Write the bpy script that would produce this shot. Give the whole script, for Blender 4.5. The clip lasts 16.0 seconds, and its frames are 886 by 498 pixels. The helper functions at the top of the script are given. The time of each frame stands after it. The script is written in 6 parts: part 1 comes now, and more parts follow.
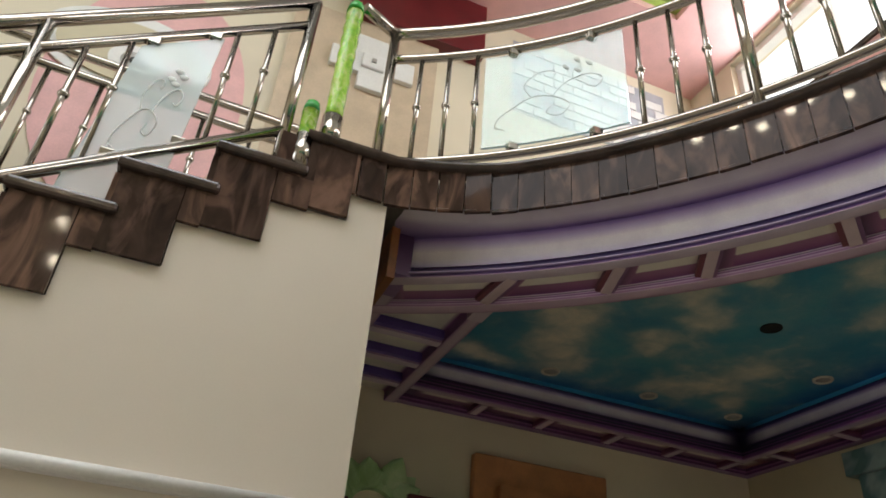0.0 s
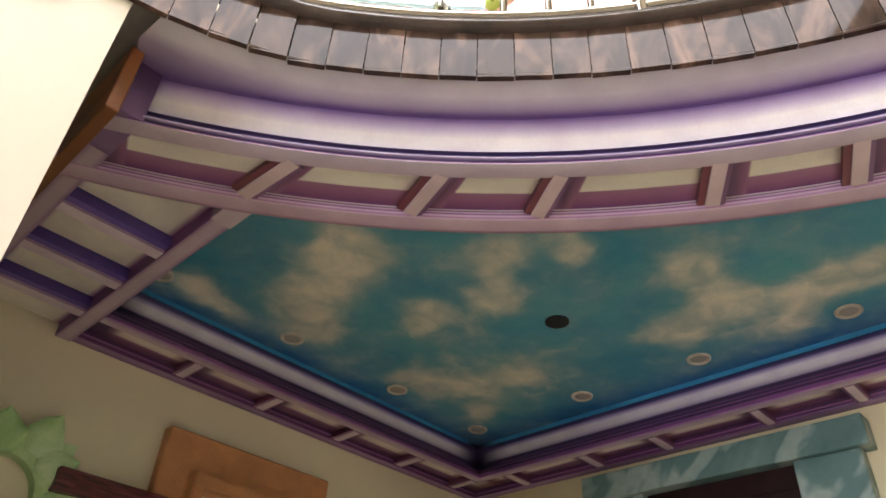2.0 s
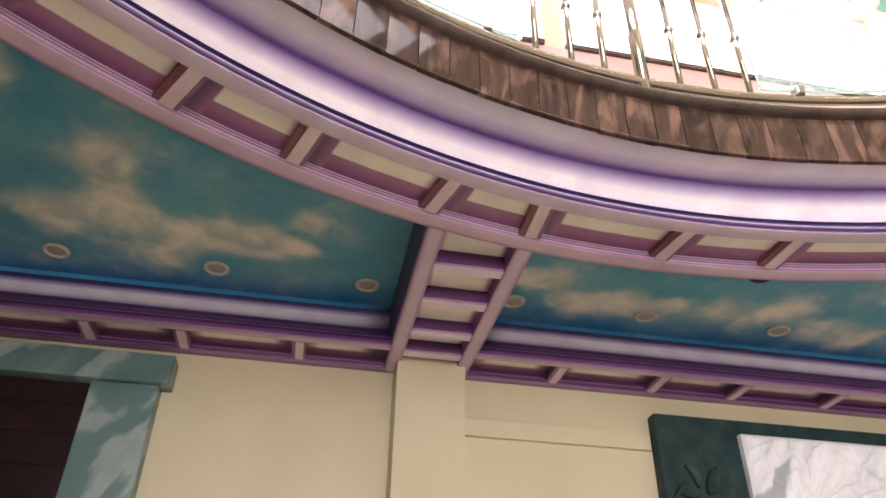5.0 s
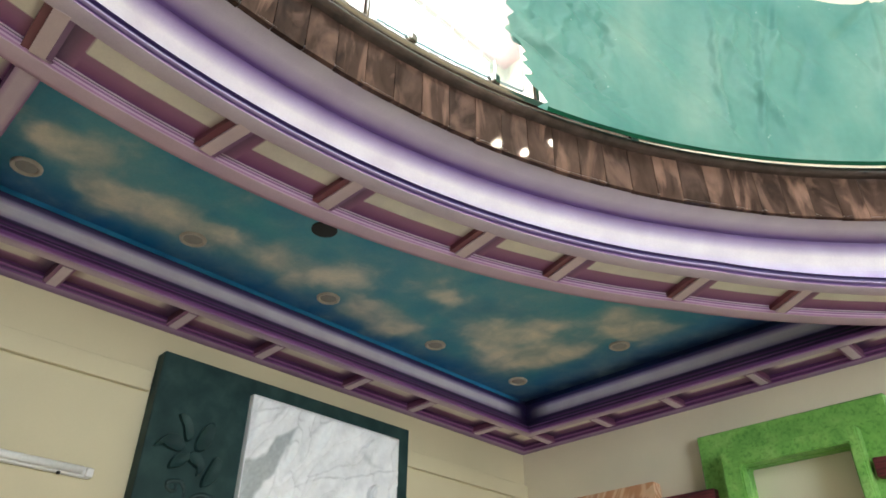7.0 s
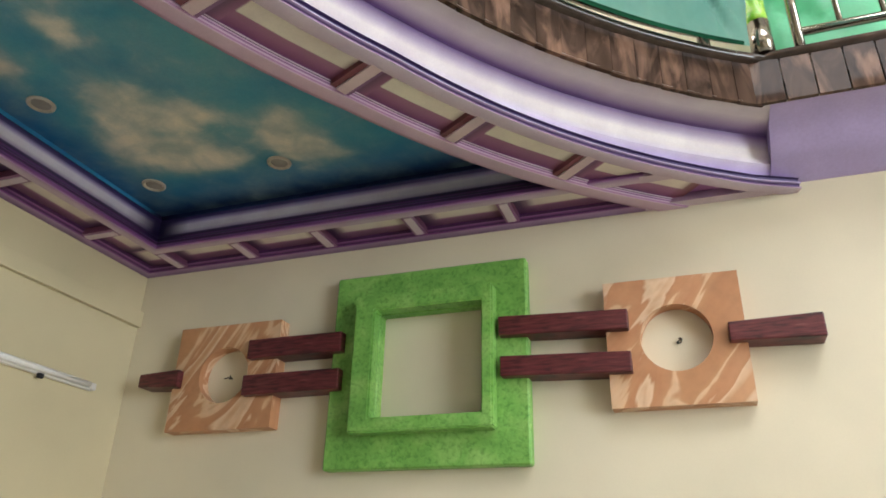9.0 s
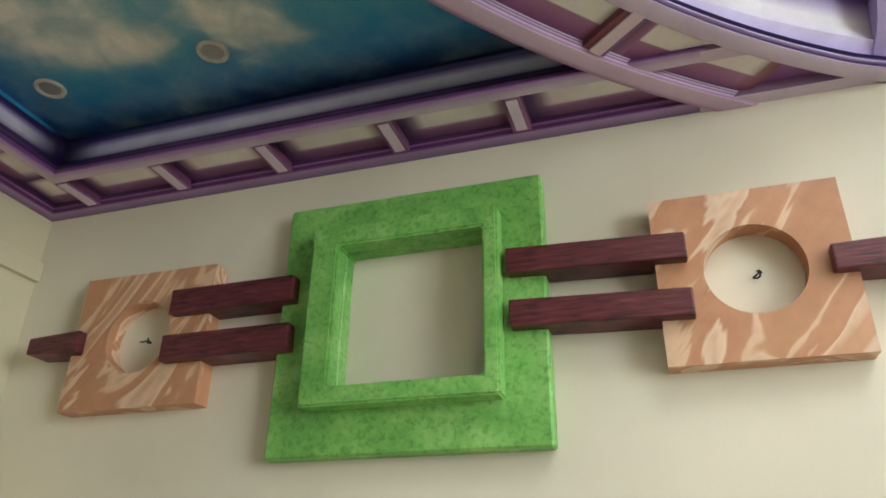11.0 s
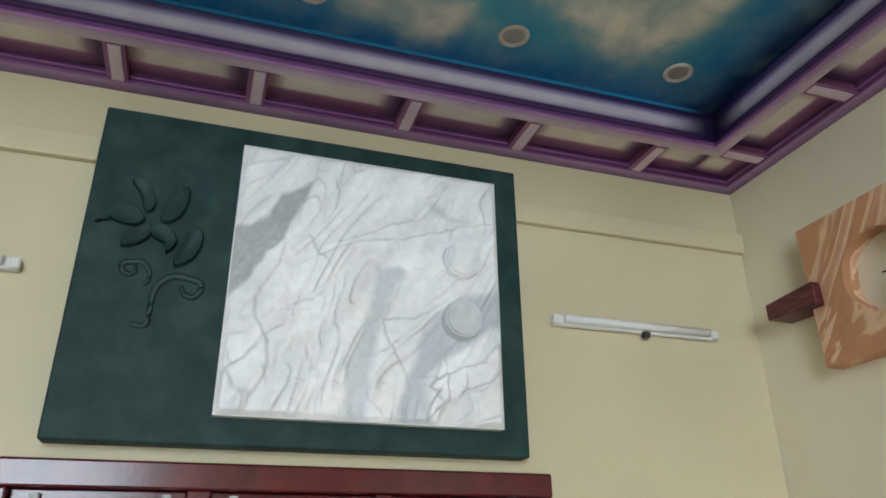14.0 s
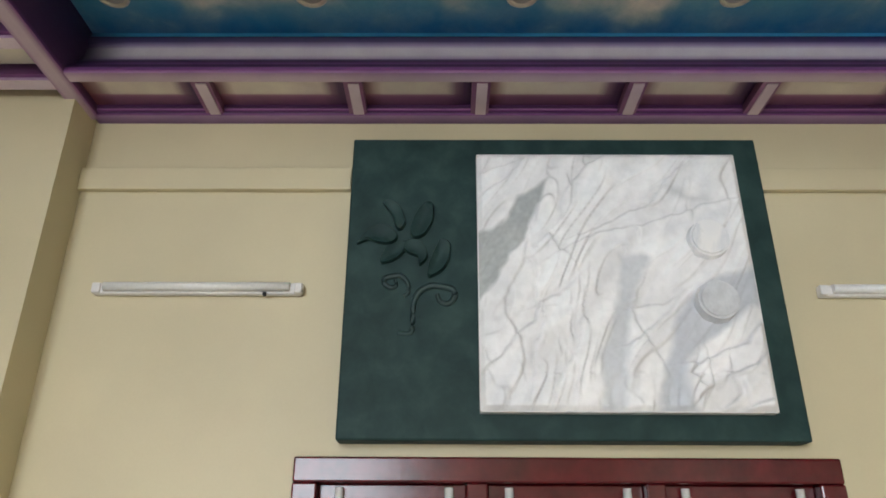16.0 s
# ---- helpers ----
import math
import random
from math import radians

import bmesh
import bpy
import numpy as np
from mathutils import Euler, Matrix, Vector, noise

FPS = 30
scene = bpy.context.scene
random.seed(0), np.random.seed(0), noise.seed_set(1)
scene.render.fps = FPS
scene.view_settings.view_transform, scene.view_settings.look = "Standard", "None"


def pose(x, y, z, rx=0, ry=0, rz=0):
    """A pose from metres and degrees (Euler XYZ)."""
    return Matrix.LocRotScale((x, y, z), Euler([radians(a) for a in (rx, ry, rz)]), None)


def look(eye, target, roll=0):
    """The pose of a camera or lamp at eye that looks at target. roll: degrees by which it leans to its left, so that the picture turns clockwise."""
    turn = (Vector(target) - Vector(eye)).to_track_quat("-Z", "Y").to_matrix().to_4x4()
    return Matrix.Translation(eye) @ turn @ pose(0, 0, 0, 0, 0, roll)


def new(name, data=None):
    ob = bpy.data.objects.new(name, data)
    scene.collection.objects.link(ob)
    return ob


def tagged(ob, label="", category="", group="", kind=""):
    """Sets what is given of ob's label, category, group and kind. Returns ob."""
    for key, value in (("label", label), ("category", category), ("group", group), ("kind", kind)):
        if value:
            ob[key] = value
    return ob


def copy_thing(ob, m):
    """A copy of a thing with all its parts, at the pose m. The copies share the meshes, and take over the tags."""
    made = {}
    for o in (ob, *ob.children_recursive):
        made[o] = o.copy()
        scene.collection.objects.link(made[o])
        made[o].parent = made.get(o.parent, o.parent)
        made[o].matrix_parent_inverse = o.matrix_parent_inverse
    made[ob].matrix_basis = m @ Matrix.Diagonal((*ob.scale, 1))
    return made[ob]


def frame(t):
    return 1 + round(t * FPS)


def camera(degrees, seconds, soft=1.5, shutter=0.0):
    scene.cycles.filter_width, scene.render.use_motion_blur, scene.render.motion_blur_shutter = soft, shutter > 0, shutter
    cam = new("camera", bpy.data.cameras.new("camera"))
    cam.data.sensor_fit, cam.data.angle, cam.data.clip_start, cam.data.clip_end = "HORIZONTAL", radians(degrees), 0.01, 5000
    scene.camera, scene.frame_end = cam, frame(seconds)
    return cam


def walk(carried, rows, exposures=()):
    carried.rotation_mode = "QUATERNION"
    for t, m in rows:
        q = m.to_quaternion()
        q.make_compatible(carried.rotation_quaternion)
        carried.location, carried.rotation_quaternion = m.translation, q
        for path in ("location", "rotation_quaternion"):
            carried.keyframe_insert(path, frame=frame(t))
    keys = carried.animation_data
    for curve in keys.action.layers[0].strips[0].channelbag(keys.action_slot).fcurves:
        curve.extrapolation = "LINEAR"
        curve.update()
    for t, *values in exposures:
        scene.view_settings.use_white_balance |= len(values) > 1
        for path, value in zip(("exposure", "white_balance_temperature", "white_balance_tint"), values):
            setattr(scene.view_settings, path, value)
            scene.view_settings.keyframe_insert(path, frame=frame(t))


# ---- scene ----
cam = camera(63.3, 16.0, soft=1.7)
PATH = [
    (0, (0.147, 0.045, 1.700), (0.448, 0.887, 2.270), 5.2),
    (0.5, (0.258, 0.287, 1.695), (0.642, 1.085, 2.278), 5.5),
    (1, (0.323, 0.528, 1.737), (0.787, 1.267, 2.339), 4.0),
    (1.5, (0.389, 0.712, 1.721), (0.923, 1.398, 2.327), 4.4),
    (2, (0.466, 0.826, 1.751), (1.065, 1.428, 2.386), 3.3),
    (2.5, (0.496, 0.950, 1.758), (1.179, 1.448, 2.397), 2.8),
    (3, (0.509, 1.023, 1.754), (1.268, 1.414, 2.382), 2.4),
    (3.5, (0.539, 1.029, 1.731), (1.345, 1.299, 2.365), 3.2),
    (4, (0.551, 0.974, 1.714), (1.396, 1.081, 2.345), 2.9),
    (4.2, (0.555, 0.971, 1.723), (1.412, 1.010, 2.345), 2.2),
    (6.3, (0.743, 0.584, 1.735), (1.515, 0.139, 2.309), 1.2),
    (6.5, (0.802, 0.533, 1.726), (1.534, 0.028, 2.303), 1.0),
    (7, (0.866, 0.413, 1.746), (1.500, -0.209, 2.324), 0.7),
    (7.5, (0.921, 0.279, 1.753), (1.491, -0.428, 2.299), 0.4),
    (8, (0.902, 0.099, 1.726), (1.358, -0.676, 2.288), 1.1),
    (8.5, (0.881, -0.047, 1.706), (1.219, -0.917, 2.209), 1.7),
    (9, (0.994, -0.248, 1.672), (1.323, -1.149, 2.123), 1.4),
    (9.2, (1.075, -0.300, 1.692), (1.394, -1.208, 2.135), 0.1),
    (11.5, (1.326, -1.096, 1.716), (1.623, -1.998, 2.187), 1.0),
    (12, (1.415, -1.112, 1.711), (1.924, -1.940, 2.134), 1.2),
    (12.5, (1.486, -1.089, 1.698), (2.119, -1.822, 2.127), -0.2),
    (13, (1.504, -1.046, 1.716), (2.247, -1.673, 2.138), -0.3),
    (13.5, (1.512, -1.015, 1.692), (2.360, -1.477, 2.127), -0.5),
    (14, (1.502, -0.996, 1.689), (2.419, -1.305, 2.122), -0.6),
    (14.5, (1.492, -0.988, 1.688), (2.442, -1.199, 2.108), -0.9),
    (15, (1.501, -0.994, 1.674), (2.460, -1.160, 2.093), -0.8),
    (15.5, (1.489, -0.981, 1.701), (2.456, -1.102, 2.118), -0.7),
    (16, (1.479, -0.935, 1.679), (2.450, -0.927, 2.105), 0.3),
]
EXPOSURES = [  # seconds, stops, kelvin, tint
    (0.0, -1.45, 6170, 8), (0.5, -1.15, 6070, 7), (1.0, -0.80, 6170, 9), (1.5, -0.2, 6270, 12), (2.5, 0.08, 6370, 13), (3.0, -0.05, 6070, 16), (3.5, 0.04, 6270, 27), (4.2, 0.08, 6670, 28),
    (6.3, -0.46, 6020, 6), (7.0, -0.38, 5920, 5), (8.0, -0.42, 6270, 7), (9.2, -0.50, 6070, 6), (11.3, -0.42, 5690, 3), (12.0, -0.22, 5510, 1), (12.5, -0.18, 5480, 0), (13.0, -0.22, 5370, 1), (13.5, -0.4, 5430, 2), (14.5, -0.42, 5790, 6), (16.0, -0.40, 5960, 9)]
walk(cam, [(t, look(eye, target, roll)) for t, eye, target, roll in PATH], EXPOSURES)

# The plan is drawn in modules of 0.53 m, with its zero level 0.891 m above the floor.
U, LIFT = 0.53, 0.891
FLOOR = -LIFT / U


def W(p):
    return Vector((p[0] * U, p[1] * U, p[2] * U + LIFT))


# ---------- light ----------
world = bpy.data.worlds.new("world")
scene.world = world
world.use_nodes = True
wn = world.node_tree.nodes
sky = wn.new("ShaderNodeTexSky")
sky.sky_type, sky.sun_disc = "NISHITA", False
sky.sun_elevation, sky.sun_rotation = radians(48), radians(250)
world.node_tree.links.new(sky.outputs[0], wn["Background"].inputs[0])
wn["Background"].inputs[1].default_value = 0.12


def area_lamp(name, eye, target, sx, sy, watts, colour):
    data = bpy.data.lights.new(name, "AREA")
    data.shape, data.size, data.size_y, data.energy, data.color = "RECTANGLE", sx * U, sy * U, watts, colour
    ob = new(name, data)
    ob.matrix_world = look(W(eye), W(target))
    return ob


# daylight of the upper east windows; west and overhead lamps stand in for unseen sources
area_lamp("west_fill_light", (-8.6, 1.7, 3.2), (3.2, -3.5, 2.8), 4.4, 6.0, 142, (0.97, 0.975, 0.98)).data.spread = radians(100)
area_lamp("east_window_light", (6.75, 0.3, 9.36), (0, 0.3, 8.6), 10.8, 1.4, 260, (0.96, 0.98, 1.0))
area_lamp("overhead_fill_light", (-2.2, 0.9, 10.3), (-2.2, 0.9, 0), 5.0, 6.0, 300, (0.98, 0.985, 1.0))


# ---------- materials ----------
def shader(name, rough=0.5, metal=0.0, **more):
    m = bpy.data.materials.new(name)
    m.use_nodes = True
    b = m.node_tree.nodes["Principled BSDF"]
    b.inputs["Roughness"].default_value, b.inputs["Metallic"].default_value = rough, metal
    for k, v in more.items():
        b.inputs[k.replace("_", " ")].default_value = v
    return m, m.node_tree.nodes, m.node_tree.links, b


def noise_tex(n, l, scale, detail=4, space="Object", stretch=None, distortion=0.0):
    co = n.new("ShaderNodeTexCoord")
    t = n.new("ShaderNodeTexNoise")
    t.inputs["Scale"].default_value, t.inputs["Detail"].default_value = scale, detail
    t.inputs["Distortion"].default_value = distortion
    src = co.outputs[space]
    if stretch:
        mp = n.new("ShaderNodeMapping")
        mp.inputs["Rotation"].default_value = [radians(a) for a in stretch[3:]] if len(stretch) > 3 else (0, 0, 0)
        mp.inputs["Scale"].default_value = stretch[:3]
        l.new(src, mp.inputs[0])
        src = mp.outputs[0]
    l.new(src, t.inputs["Vector"])
    return t.outputs["Fac"]


def ramp(n, l, fac, stops):
    r = n.new("ShaderNodeValToRGB")
    e = r.color_ramp.elements
    while len(e) < len(stops):
        e.new(0.5)
    for el, (p, c) in zip(e, stops):
        el.position, el.color = p, (*c, 1)
    l.new(fac, r.inputs[0])
    return r.outputs[0]


def mix(n, l, a, b, fac, mode="MIX"):
    m = n.new("ShaderNodeMix")
    m.data_type, m.blend_type = "RGBA", mode
    for sock, v in ((m.inputs[0], fac), (m.inputs[6], a), (m.inputs[7], b)):
        if isinstance(v, (int, float)):
            sock.default_value = v
        elif isinstance(v, tuple):
            sock.default_value = (*v, 1)
        else:
            l.new(v, sock)
    return m.outputs[2]


def bump(n, l, b, height, strength=0.2, distance=0.01):
    k = n.new("ShaderNodeBump")
    k.inputs["Strength"].default_value, k.inputs["Distance"].default_value = strength, distance
    l.new(height, k.inputs["Height"])
    l.new(k.outputs[0], b.inputs["Normal"])


def plain(name, colour, rough=0.5, metal=0.0, vary=0.12, scale=6.0, fine=90.0, relief=0.15, depth=0.004, speckle=0.6, **more):
    """A surface with broad stains and fine grain."""
    m, n, l, b = shader(name, rough, metal, **more)
    dark = tuple(c * (1 - vary) for c in colour)
    lite = tuple(min(1, c * (1 + vary)) for c in colour)
    broad = ramp(n, l, noise_tex(n, l, scale), [(0.3, dark), (0.7, lite)])
    grain = noise_tex(n, l, fine, 3)
    col = mix(n, l, broad, ramp(n, l, grain, [(0.3, (0.86,) * 3), (0.7, (1.0,) * 3)]), speckle, "MULTIPLY")
    l.new(col, b.inputs["Base Color"])
    if relief:
        bump(n, l, b, grain, relief, depth)
    return m


def veined(name, stops, rough=0.4, scale=2.5, stretch=(1, 1, 1), distortion=2.0, relief=0.2, space="Object", **more):
    """Painted or natural stone: long distorted bands through a ramp."""
    m, n, l, b = shader(name, rough, **more)
    f1 = noise_tex(n, l, scale, 6, space, stretch, distortion)
    grain = noise_tex(n, l, 120, 3)
    col = mix(n, l, ramp(n, l, f1, stops), ramp(n, l, grain, [(0.3, (0.85,) * 3), (0.7, (1.0,) * 3)]), 0.6, "MULTIPLY")
    l.new(col, b.inputs["Base Color"])
    bump(n, l, b, f1, relief, 0.006)
    return m


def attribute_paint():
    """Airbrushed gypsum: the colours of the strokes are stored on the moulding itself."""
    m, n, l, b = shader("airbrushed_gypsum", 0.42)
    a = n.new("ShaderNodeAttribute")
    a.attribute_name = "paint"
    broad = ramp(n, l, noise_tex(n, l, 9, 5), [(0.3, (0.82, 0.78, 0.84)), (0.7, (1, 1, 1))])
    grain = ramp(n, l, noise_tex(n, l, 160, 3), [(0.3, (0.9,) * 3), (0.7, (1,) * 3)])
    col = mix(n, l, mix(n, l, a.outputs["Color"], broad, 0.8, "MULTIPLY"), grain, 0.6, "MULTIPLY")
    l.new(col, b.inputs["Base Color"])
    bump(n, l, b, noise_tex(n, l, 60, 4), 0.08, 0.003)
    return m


def mural():
    """Painted sky: cloud density is stored on the sheet, brush texture breaks its edges."""
    m, n, l, b = shader("sky_mural", 0.5)
    a = n.new("ShaderNodeAttribute")
    a.attribute_name = "paint"
    sep = n.new("ShaderNodeSeparateColor")
    l.new(a.outputs["Color"], sep.inputs[0])

    def add(x, fac, y):
        k = n.new("ShaderNodeMath")
        k.operation = "MULTIPLY_ADD"
        l.new(x, k.inputs[0])
        k.inputs[1].default_value = fac
        l.new(y, k.inputs[2])
        return k.outputs[0]

    def step(x, lo, hi):
        k = n.new("ShaderNodeMapRange")
        k.interpolation_type = "SMOOTHSTEP"
        k.inputs["From Min"].default_value, k.inputs["From Max"].default_value = lo, hi
        l.new(x, k.inputs["Value"])
        return k.outputs[0]
    puff = noise_tex(n, l, 4.2, 6, distortion=0.25)
    curl = noise_tex(n, l, 11, 5, distortion=0.5)
    x = add(curl, 0.45, add(puff, 1.05, sep.outputs[0]))
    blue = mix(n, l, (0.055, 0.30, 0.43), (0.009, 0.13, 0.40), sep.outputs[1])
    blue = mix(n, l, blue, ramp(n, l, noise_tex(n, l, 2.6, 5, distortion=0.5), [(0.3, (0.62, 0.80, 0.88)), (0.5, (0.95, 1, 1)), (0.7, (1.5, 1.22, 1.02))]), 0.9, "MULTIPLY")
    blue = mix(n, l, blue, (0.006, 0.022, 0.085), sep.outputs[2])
    veil = mix(n, l, blue, (0.30, 0.44, 0.45), step(x, 0.50, 1.42))
    body = ramp(n, l, noise_tex(n, l, 7.0, 6, distortion=0.4), [(0.32, (0.40, 0.48, 0.46)), (0.62, (0.82, 0.76, 0.64))])
    col = mix(n, l, veil, body, step(add(curl, 0.35, x), 1.02, 1.86))
    col = mix(n, l, col, ramp(n, l, noise_tex(n, l, 110, 3), [(0.3, (0.88,) * 3), (0.7, (1,) * 3)]), 0.7, "MULTIPLY")
    l.new(col, b.inputs["Base Color"])
    bump(n, l, b, noise_tex(n, l, 80, 3), 0.06, 0.003)
    return m


def polished_marble():
    """Dark brown marble with rusty veins; every slab is cut differently."""
    m, n, l, b = shader("brown_marble", 0.045, Specular_IOR_Level=0.11)
    co, oi = n.new("ShaderNodeTexCoord"), n.new("ShaderNodeObjectInfo")
    off = n.new("ShaderNodeVectorMath"); off.operation = "MULTIPLY_ADD"
    comb = n.new("ShaderNodeCombineXYZ")
    for s in comb.inputs:
        l.new(oi.outputs["Random"], s)
    l.new(comb.outputs[0], off.inputs[0]); off.inputs[1].default_value = (37, 19, 53)
    mp = n.new("ShaderNodeMapping")
    mp.inputs["Scale"].default_value, mp.inputs["Rotation"].default_value = (1.6, 1, 0.55), (0, 0.25, 0)
    l.new(co.outputs["Object"], mp.inputs[0])
    l.new(mp.outputs[0], off.inputs[2])
    def nz(scale, detail, dist):
        t = n.new("ShaderNodeTexNoise")
        t.inputs["Scale"].default_value, t.inputs["Detail"].default_value, t.inputs["Distortion"].default_value = scale, detail, dist
        l.new(off.outputs[0], t.inputs["Vector"])
        return t.outputs["Fac"]
    base = ramp(n, l, nz(9, 5, 1.2), [(0.25, (0.026, 0.016, 0.013)), (0.55, (0.064, 0.040, 0.031)), (0.8, (0.11, 0.070, 0.052))])
    vein = ramp(n, l, nz(4, 5, 2.2), [(0.50, (0, 0, 0)), (0.62, (0.55,) * 3), (0.72, (0.8,) * 3)])
    col = mix(n, l, base, (0.22, 0.135, 0.10), vein)
    tone = ramp(n, l, oi.outputs["Random"], [(0.0, (0.7, 0.7, 0.72)), (1.0, (1.25, 1.2, 1.15))])
    l.new(mix(n, l, col, tone, 1.0, "MULTIPLY"), b.inputs["Base Color"])
    return m


WALL_PAINT = plain("cream_wall_paint", (0.725, 0.648, 0.485), 0.55, vary=0.08, scale=1.4, fine=140, relief=0.04, depth=0.002, speckle=0.15)
PALE_PAINT = plain("pale_yellow_paint", (0.585, 0.515, 0.335), 0.5, vary=0.075, scale=1.6, fine=140, relief=0.03, depth=0.002, speckle=0.15)
STAIR_PAINT = plain("ivory_wall_paint", (0.73, 0.655, 0.55), 0.5, vary=0.05, scale=1.1, fine=150, relief=0.05, depth=0.002, speckle=0.15)
PINK_PAINT = plain("pink_wall_paint", (0.76, 0.44, 0.42), 0.55, vary=0.08)
WHITE_PAINT = plain("white_paint", (0.80, 0.79, 0.75), 0.5, vary=0.04)
LILAC_PAINT = plain("lilac_paint", (0.44, 0.36, 0.62), 0.45, vary=0.06)
MAROON_PAINT = plain("maroon_paint", (0.13, 0.008, 0.012), 0.35, vary=0.15)
LIME_PAINT = plain("lime_paint", (0.42, 0.58, 0.12), 0.5)
FLOOR_TILE = plain("floor_tile", (0.42, 0.385, 0.335), 0.2)
GYPSUM = attribute_paint()
MURAL = mural()
MARBLE = polished_marble()
NOSING = plain("marble_nosing", (0.055, 0.036, 0.028), 0.16, vary=0.4, scale=14)
STEEL = plain("stainless_steel", (0.42, 0.39, 0.35), 0.13, 1.0, vary=0.05, relief=0.03)
GOLD = plain("gold_paint", (0.46, 0.22, 0.055), 0.35, 0.4, vary=0.2, scale=20)
DARK = plain("dark_void", (0.012, 0.012, 0.013), 0.7)
LAMP_WHITE = plain("lamp_white_plastic", (0.78, 0.77, 0.74), 0.35, vary=0.03)
LAMP_RING = plain("aged_cream_ring", (0.60, 0.55, 0.46), 0.4, vary=0.15, scale=30)
LAMP_DIFFUSER = plain("lamp_diffuser", (0.36, 0.34, 0.30), 0.4, vary=0.1)
BATTEN = plain("batten_plastic", (0.72, 0.70, 0.68), 0.3, vary=0.06)


def green_texture():
    m, n, l, b = shader("lime_sponge_paint", 0.5)
    f1, f2 = noise_tex(n, l, 7, 8, distortion=0.6), noise_tex(n, l, 62, 8, distortion=0.5)
    col = ramp(n, l, f1, [(0.25, (0.13, 0.32, 0.06)), (0.5, (0.22, 0.47, 0.10)), (0.8, (0.38, 0.62, 0.19))])
    col = mix(n, l, col, ramp(n, l, f2, [(0.30, (0.35, 0.48, 0.28)), (0.48, (0.85, 0.9, 0.82)), (0.68, (1.08, 1.06, 1.05))]), 0.7, "MULTIPLY")
    l.new(col, b.inputs["Base Color"])
    bump(n, l, b, f2, 0.3, 0.006)
    return m


def maroon_wood():
    m, n, l, b = shader("maroon_wood_grain", 0.42)
    f1 = noise_tex(n, l, 26, 5, stretch=(0.5, 1, 4, 0, 22, 0), distortion=0.3)
    col = ramp(n, l, f1, [(0.32, (0.028, 0.005, 0.007)), (0.5, (0.10, 0.016, 0.020)), (0.60, (0.12, 0.022, 0.026)), (0.78, (0.19, 0.055, 0.055))])
    l.new(col, b.inputs["Base Color"])
    bump(n, l, b, f1, 0.35, 0.004)
    return m


def white_marble():
    m, n, l, b = shader("white_marble_relief", 0.25)
    f1 = noise_tex(n, l, 2.6, 8, stretch=(1, 1, 0.55, 35, 0, 0), distortion=1.6)
    f2 = noise_tex(n, l, 6.5, 6, stretch=(1, 1, 0.4, 40, 0, 0), distortion=2.2)
    col = ramp(n, l, f1, [(0.30, (0.83, 0.83, 0.84)), (0.47, (0.88, 0.87, 0.86)), (0.54, (0.74, 0.75, 0.77)), (0.62, (0.86, 0.86, 0.86))])
    vein = ramp(n, l, f2, [(0.485, (1, 1, 1)), (0.50, (0.74, 0.73, 0.74)), (0.515, (1, 1, 1))])
    l.new(mix(n, l, col, vein, 0.3, "MULTIPLY"), b.inputs["Base Color"])
    bump(n, l, b, f2, 0.1, 0.006)
    return m


def carved_marble():
    """Whitish carved stone; the carving stores the inlays' greys and painted shade beside its folds."""
    m, n, l, b = shader("carved_white_marble", 0.35)
    a = n.new("ShaderNodeAttribute")
    a.attribute_name = "paint"
    f1 = noise_tex(n, l, 3.5, 7, stretch=(1, 1, 0.5, 35, 0, 0), distortion=1.2)
    f2 = noise_tex(n, l, 38, 5)
    col = mix(n, l, a.outputs["Color"], ramp(n, l, f1, [(0.35, (0.90, 0.91, 0.93)), (0.6, (1, 1, 1))]), 0.9, "MULTIPLY")
    col = mix(n, l, col, ramp(n, l, f2, [(0.3, (0.86,) * 3), (0.6, (1,) * 3)]), 0.6, "MULTIPLY")
    l.new(col, b.inputs["Base Color"])
    bump(n, l, b, f2, 0.12, 0.004)
    return m


CARVED_MARBLE = carved_marble()
LIME_SPONGE = green_texture()
MAROON_WOOD = maroon_wood()
WHITE_MARBLE = white_marble()
def streaked(name, stops, rough, scale, turn, stretch, distortion, relief=0.12):
    """Hand-painted stone: long slanting brush bands, cut differently on every slab."""
    m, n, l, b = shader(name, rough)
    co, oi = n.new("ShaderNodeTexCoord"), n.new("ShaderNodeObjectInfo")
    mp = n.new("ShaderNodeMapping")
    mp.vector_type = "TEXTURE"
    mp.inputs["Rotation"].default_value = [radians(a) for a in turn]
    mp.inputs["Scale"].default_value = stretch
    l.new(co.outputs["Object"], mp.inputs[0])
    off = n.new("ShaderNodeVectorMath"); off.operation = "MULTIPLY_ADD"
    comb = n.new("ShaderNodeCombineXYZ")
    for s in comb.inputs:
        l.new(oi.outputs["Random"], s)
    l.new(comb.outputs[0], off.inputs[0]); off.inputs[1].default_value = (23, 31, 17); l.new(mp.outputs[0], off.inputs[2])
    t = n.new("ShaderNodeTexNoise")
    t.inputs["Scale"].default_value, t.inputs["Detail"].default_value, t.inputs["Distortion"].default_value = scale, 4, distortion
    l.new(off.outputs[0], t.inputs["Vector"])
    col = ramp(n, l, t.outputs["Fac"], stops)
    blot = ramp(n, l, noise_tex(n, l, 22, 5), [(0.3, (0.82, 0.82, 0.82)), (0.65, (1, 1, 1))])
    l.new(mix(n, l, col, blot, 0.7, "MULTIPLY"), b.inputs["Base Color"])
    bump(n, l, b, noise_tex(n, l, 90, 4), relief, 0.003)
    return m


